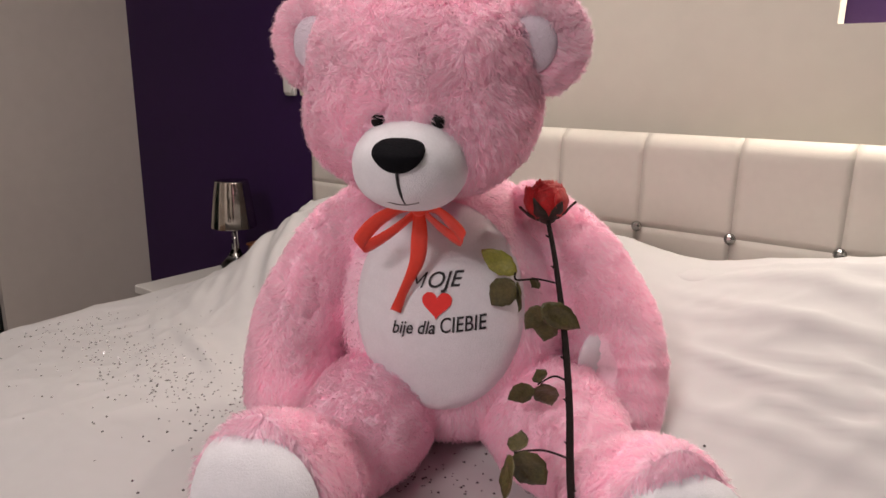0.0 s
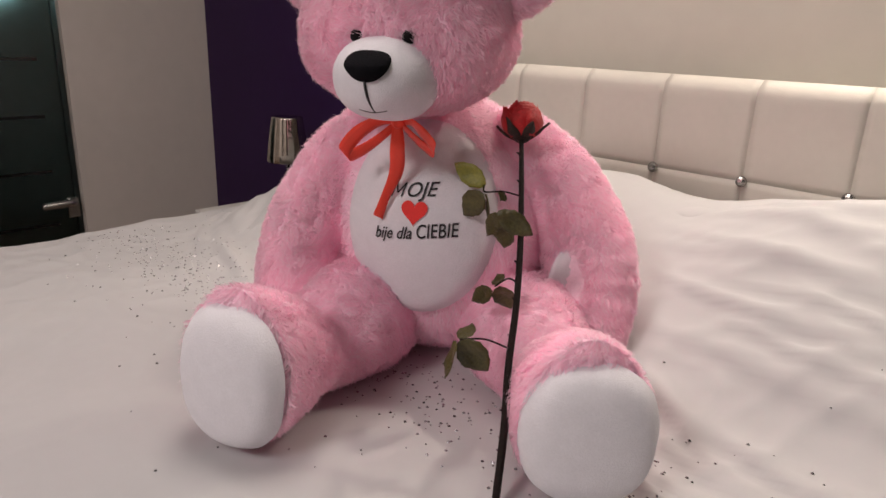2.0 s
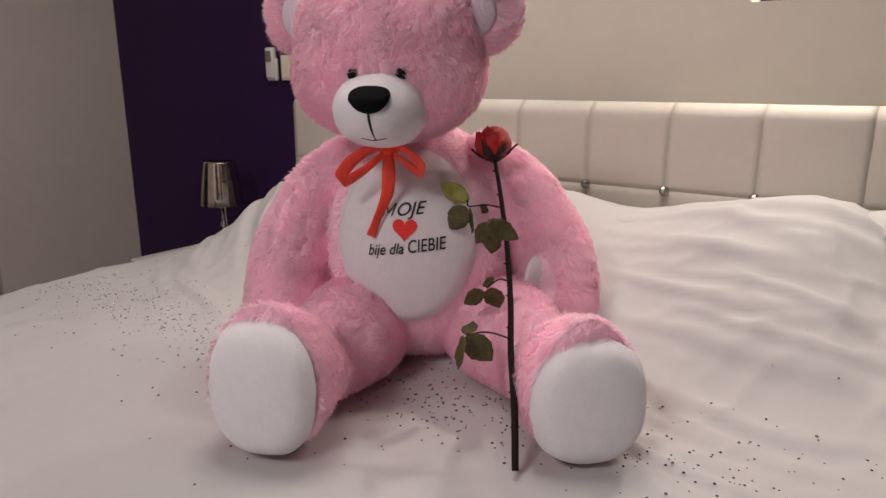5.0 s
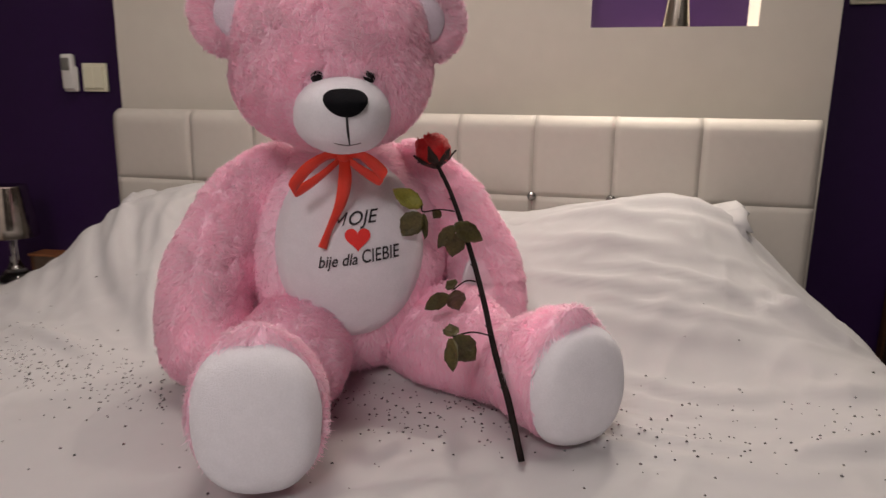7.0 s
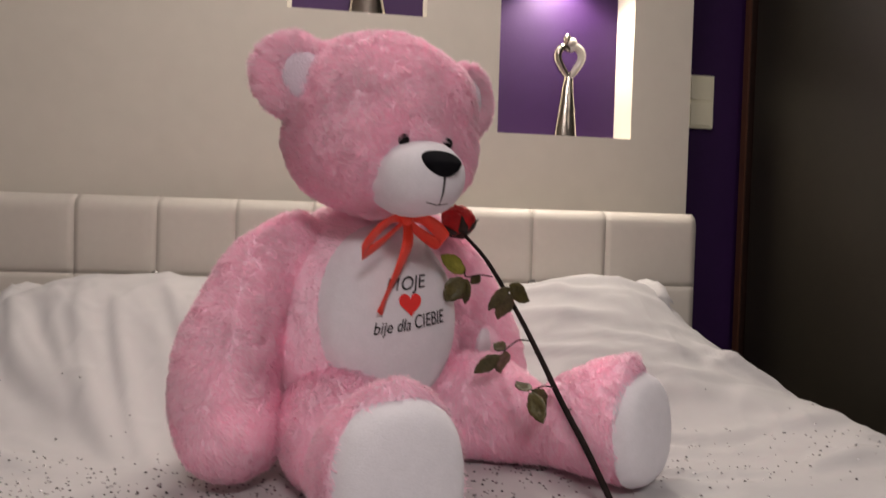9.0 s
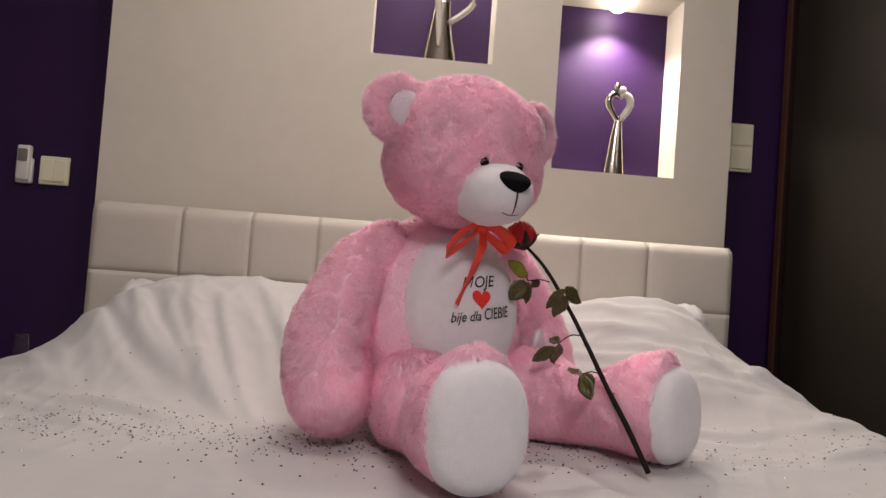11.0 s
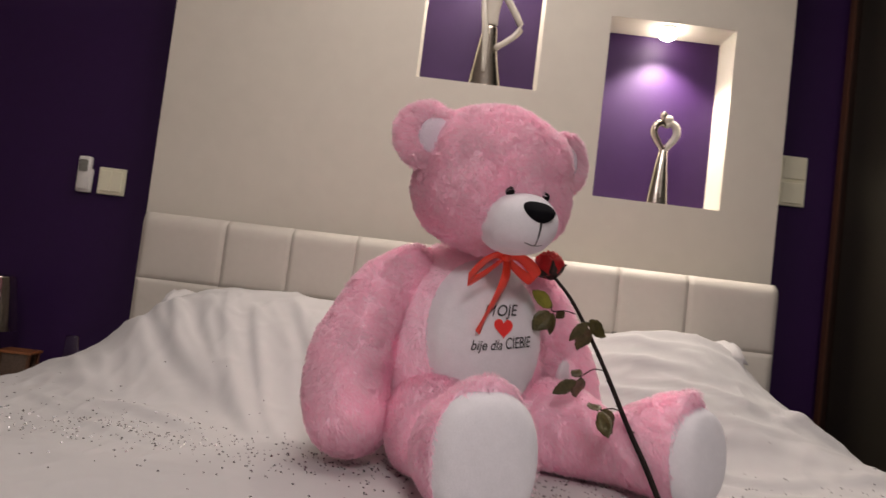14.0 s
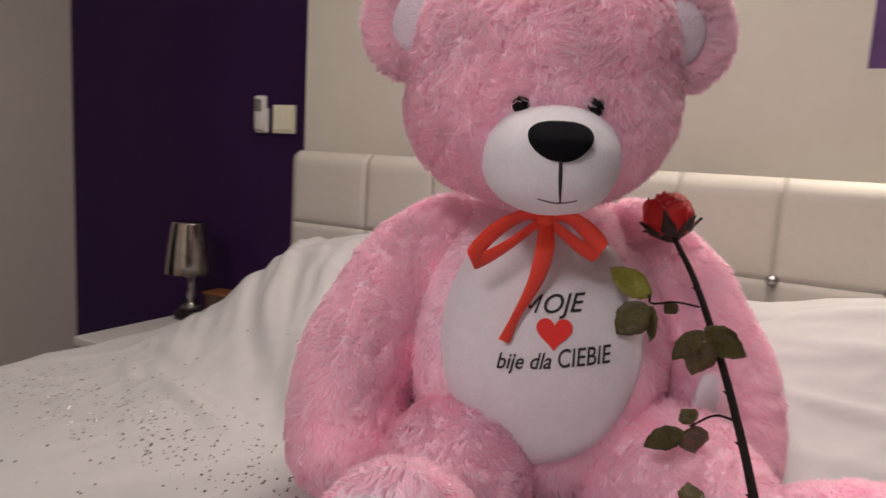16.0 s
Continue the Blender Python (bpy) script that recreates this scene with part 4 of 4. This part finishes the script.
twig([(0.238, 1.357, 0.873), (0.218, 1.348, 0.876), (0.197, 1.339, 0.873), (0.194, 1.341, 0.881)])
leaf((0.195, 1.341, 0.880), (0.160, 1.321, 0.905), 0.0125, LEAFY)
leaf((0.192, 1.340, 0.871), (0.168, 1.331, 0.838), 0.0160, LEAF)
leaf((0.197, 1.341, 0.870), (0.194, 1.344, 0.832), 0.0080, LEAF, face=(-0.5, -0.8, 0.2))
leaf((0.218, 1.350, 0.874), (0.206, 1.354, 0.860), 0.0070, LEAF)
twig([(0.264, 1.330, 0.834), (0.259, 1.312, 0.850), (0.253, 1.299, 0.863)])
leaf((0.252, 1.298, 0.865), (0.289, 1.317, 0.842), 0.0125, LEAF)
leaf((0.251, 1.300, 0.863), (0.226, 1.308, 0.827), 0.0095, LEAF)
leaf((0.256, 1.306, 0.852), (0.243, 1.322, 0.812), 0.0130, LEAF)
twig([(0.286, 1.300, 0.788), (0.268, 1.305, 0.787), (0.248, 1.307, 0.771)])
leaf((0.251, 1.309, 0.775), (0.236, 1.321, 0.783), 0.0090, LEAF)
leaf((0.243, 1.307, 0.765), (0.208, 1.307, 0.739), 0.0105, LEAF)
leaf((0.250, 1.311, 0.770), (0.253, 1.334, 0.732), 0.0135, LEAF, face=(0.4, -0.9, 0.1))
twig([(0.315, 1.255, 0.730), (0.292, 1.240, 0.738), (0.270, 1.222, 0.736)])
leaf((0.268, 1.226, 0.735), (0.258, 1.256, 0.745), 0.0100, LEAF, face=(0.1, -0.7, 0.7))
leaf((0.268, 1.217, 0.735), (0.276, 1.188, 0.705), 0.0115, LEAF, face=(-0.5, -0.8, 0.3))
leaf((0.271, 1.222, 0.735), (0.298, 1.240, 0.699), 0.0165, LEAF)

# ---- nightstand and lamp ----
night = thing("nightstand", (0, 0, 0), 0, "white lacquered bedside cabinet beside the bed", "nightstand")
box("top", -1.345, -0.96, 1.70, 2.19, 0.455, 0.48, LACQ, night, 0.003)
box("body", -1.335, -0.97, 1.72, 2.18, 0.06, 0.453, LACQ, night, 0.003)
d = box("drawer", -1.33, -0.975, 1.702, 1.718, 0.27, 0.445, LACQ, night, 0.003)
box("handle", -1.2, -1.1, 1.686, 1.699, 0.36, 0.37, CHROME, d, 0.003)
d = box("drawer", -1.33, -0.975, 1.702, 1.718, 0.075, 0.265, LACQ, night, 0.003)
box("handle", -1.2, -1.1, 1.686, 1.699, 0.18, 0.19, CHROME, d, 0.003)
box("plinth", -1.32, -0.985, 1.75, 2.17, 0.002, 0.058, LACQ, night)

tl = thing("table_lamp", (-1.288, 2.03, 0.48), 0, "small table lamp with mirrored silver shade and clear base", "lamp")
v, q = lathe([(0.048, 0.0), (0.050, 0.006), (0.046, 0.016), (0.034, 0.028), (0.022, 0.042), (0.014, 0.062), (0.0105, 0.09), (0.0095, 0.15), (0.008, 0.16)], 32)
piece("base", v, q, ACRYL, tl, "clear flared acrylic base")
v, q = lathe([(0.012, 0.030), (0.013, 0.034), (0.006, 0.044), (0.0032, 0.05), (0.0032, 0.17), (0.002, 0.172)], 16)
piece("rod", v, q, CHROME, tl, "chrome rod inside the base")
n, v, q = 72, [], []
for z, r in ((0.138, 0.066), (0.142, 0.0665), (0.18, 0.0625), (0.22, 0.058), (0.26, 0.053), (0.287, 0.049), (0.291, 0.0485)):
    for j in range(n):
        a = 2 * math.pi * j / n
        p = 1 + 0.006 * math.sin(18 * a) + 0.030 * noise.noise(Vector((math.cos(a) * 5, math.sin(a) * 5, z * 3)))
        v.append((1.1 * r * p * math.cos(a), 1.1 * r * p * math.sin(a), z))
for i in range(6):
    for j in range(n):
        k = (j + 1) % n
        q.append((i * n + j, i * n + k, (i + 1) * n + k, (i + 1) * n + j))
v.append((0, 0, 0.289))
for j in range(n):
    q.append((6 * n + j, 6 * n + (j + 1) % n, len(v) - 1))
sh = piece("shade", v, q, FOIL, tl, "mirrored silver shade with upright ripples")

wb = thing("wooden_lantern", (-1.228, 2.10, 0.48), 6, "small brown wooden lantern box with grey panels on the nightstand", "lantern")
box("top", -0.049, 0.049, -0.034, 0.034, 0.070, 0.078, TOPW, wb, 0.0015, "orange brown wooden top")
box("bottom", -0.046, 0.046, -0.031, 0.031, 0.0, 0.008, BOXW, wb, 0.0015)
for x in (-0.044, 0.036):
    for y in (-0.029, 0.021):
        box("post", x, x + 0.008, y, y + 0.008, 0.0085, 0.0695, BOXW, wb, 0.001)
box("panel", -0.0355, 0.0355, -0.026, -0.023, 0.009, 0.069, SMOKE, wb, 0.0, "smoky grey brown front panel")
box("panel", -0.0355, 0.0355, 0.023, 0.026, 0.009, 0.069, SMOKE, wb, 0.0, "smoky grey brown back panel")

tb = thing("acrylic_stand", (-1.09, 2.12, 0.48), 0, "clear acrylic stand on the nightstand", "stand")
v, q = lathe([(0.024, 0.0), (0.024, 0.004), (0.021, 0.06), (0.017, 0.13), (0.0165, 0.134)], 20)
piece("body", v, q, ACRYL, tb)

# ---- switches and sockets ----
sw = thing("light_switch", (-1.087, BACKW - 0.044, 1.088), SLANT, "square ivory double light switch on the purple wall", "light switch")
box("frame", -0.042, 0.042, -0.010, 0.0, -0.042, 0.042, PLATE, sw, 0.003)
box("rocker", -0.032, -0.0005, -0.0155, -0.0095, -0.032, 0.032, PLATE, sw, 0.002)
box("rocker", 0.0005, 0.032, -0.0155, -0.0095, -0.032, 0.032, PLATE, sw, 0.002)
rc = thing("remote_control", (-1.170, BACKW - 0.0475, 1.10), SLANT, "small white remote control in a wall holder", "remote control")
box("holder", -0.023, 0.023, -0.016, 0.0, -0.055, 0.02, WPLAST, rc, 0.005, smooth=True)
box("handset", -0.019, 0.019, -0.026, -0.004, -0.048, 0.056, WPLAST, rc, 0.006, smooth=True)
box("display", -0.013, 0.013, -0.0275, -0.0255, 0.008, 0.044, GREYP, rc, 0.004, "grey display", True)
s2 = thing("light_switch", (1.005, BACKW + 0.0395, 1.342), SLANT, "tall ivory double-gang switch plate on the purple wall", "light switch")
box("frame", -0.042, 0.042, -0.010, 0.0, -0.078, 0.078, PLATE, s2, 0.003)
box("rocker", -0.032, 0.032, -0.0155, -0.0095, 0.006, 0.070, PLATE, s2, 0.002)
box("rocker", -0.032, 0.032, -0.0155, -0.0095, -0.070, -0.006, PLATE, s2, 0.002)
s3 = thing("power_socket", (1.0, BACKW + 0.0393, 0.362), SLANT, "square ivory wall socket beside the bed", "socket")
box("frame", -0.042, 0.042, -0.010, 0.0, -0.042, 0.042, PLATE, s3, 0.003)
v, q = lathe([(0.021, -0.002), (0.021, 0.004), (0.024, 0.005), (0.026, 0.004), (0.026, -0.002)], 24)
piece("insert", moved(v, pose(0, -0.010, 0, 90, 0, 0)), q, PLATE, s3)

# ---- figurines ----


def joined(pieces, at, mats, name):
    """One mesh from rows of vertices, faces and the number of their glaze."""
    v, q, k = [], [], []
    for pv, pf, n in pieces:
        q += [tuple(len(v) + i for i in f) for f in pf]
        k += [n] * len(pf)
        v += [(p[0] + at[0], p[1] + at[1], p[2] + at[2]) for p in pv]
    ob = piece(name, v, q, mats[0])
    ob.data.materials.append(mats[1])
    ob.data.polygons.foreach_set("material_index", k)
    return ob


def oval_column(rows, ring=22):
    """Rows of centre x, z and the radii in x and y."""
    v, q = [], []
    for cx, z, rx, ry in rows:
        for j in range(ring):
            a = 2 * math.pi * j / ring
            v.append((cx + rx * math.cos(a), ry * math.sin(a), z))
    for i in range(len(rows) - 1):
        for j in range(ring):
            k = (j + 1) % ring
            q.append((i * ring + j, i * ring + k, (i + 1) * ring + k, (i + 1) * ring + j))
    q.append(tuple(range(ring))[::-1])
    q.append(tuple(range((len(rows) - 1) * ring, len(rows) * ring)))
    return v, q


def ball(c, r):
    dirs, f = sphere_grid(18, 12)
    return [np.array(c) + np.array(r) * d for d in dirs], f


def figurine_couple(x, y, z):
    """Two slender abstract forms that close to a heart-shaped ring over one flared column."""
    col = smooth_path([(0.0, 0.0, 0.032, 0.018), (0.0, 0.02, 0.030, 0.017), (0.001, 0.08, 0.023, 0.014), (0.002, 0.13, 0.017, 0.012), (0.004, 0.165, 0.013, 0.010), (0.004, 0.178, 0.012, 0.009)], 24)
    limb = lambda sg: tube(round_ends([(0.004 + sg * 0.003, 0, 0.165, 0.009), (0.004 + sg * 0.020, -0.002, 0.188, 0.0105), (0.004 + sg * 0.0335, -0.003, 0.214, 0.0115), (0.004 + sg * 0.030, -0.003, 0.236, 0.0115), (0.004 + sg * 0.015, -0.003, 0.246, 0.010), (0.004 + sg * 0.004, -0.003, 0.238, 0.007)]), 40, 14, True, 1.1, (0, 1, 0))
    slit = tube([(0.003, -0.014, 0.02, 0.003), (0.003, -0.014, 0.10, 0.003), (0.004, -0.010, 0.165, 0.002)], 16, 8)
    ob = joined([(*oval_column(col), 0), (*limb(-1), 0), (*limb(1), 1), (*slit, 1), (*ball((-0.004, 0, 0.268), (0.0115, 0.0115, 0.0145)), 0), (*ball((0.011, -0.004, 0.257), (0.0125, 0.0125, 0.0135)), 1)], (x, y, z), (SILVER, CREAMG), "figurine")
    return tagged(ob, "silver and cream glazed abstract figurine in the niche", "figurine", "niche figurines")


def figurine_gown(x, y, z):
    """A slender abstract form with a flared silver foot and one bent cream limb."""
    col = smooth_path([(0.0, 0.0, 0.052, 0.028), (0.0, 0.02, 0.048, 0.026), (-0.002, 0.08, 0.037, 0.021), (-0.002, 0.14, 0.028, 0.017), (0.0, 0.19, 0.022, 0.014)], 20)
    top = smooth_path([(0.0, 0.188, 0.0215, 0.0135), (0.002, 0.23, 0.020, 0.013), (0.004, 0.28, 0.026, 0.015), (0.004, 0.315, 0.027, 0.015), (0.003, 0.335, 0.012, 0.010), (0.003, 0.352, 0.008, 0.008)], 20)
    arm_a = tube(round_ends([(0.024, -0.004, 0.300, 0.0115), (0.062, -0.006, 0.245, 0.0105), (0.090, -0.008, 0.190, 0.0105), (0.068, -0.012, 0.155, 0.0095), (0.026, -0.018, 0.120, 0.009)]), 36, 12)
    arm_b = tube(round_ends([(-0.020, -0.006, 0.315, 0.0105), (-0.026, -0.014, 0.25, 0.0095), (-0.014, -0.022, 0.17, 0.0095), (-0.008, -0.026, 0.09, 0.008), (-0.006, -0.027, 0.045, 0.005)]), 36, 12)
    ob = joined([(*oval_column(col), 0), (*oval_column(top), 1), (*arm_a, 1), (*arm_b, 1), (*ball((0.003, 0, 0.378), (0.019, 0.019, 0.028)), 0)], (x, y, z), (SILVER, CREAMG), "figurine")
    return tagged(ob, "tall silver and cream glazed abstract figurine in the upper niche", "figurine", "niche figurines")


figurine_couple(0.572, 2.180, NICHES[1][2])
figurine_gown(0.022, 2.162, NICHES[0][2])
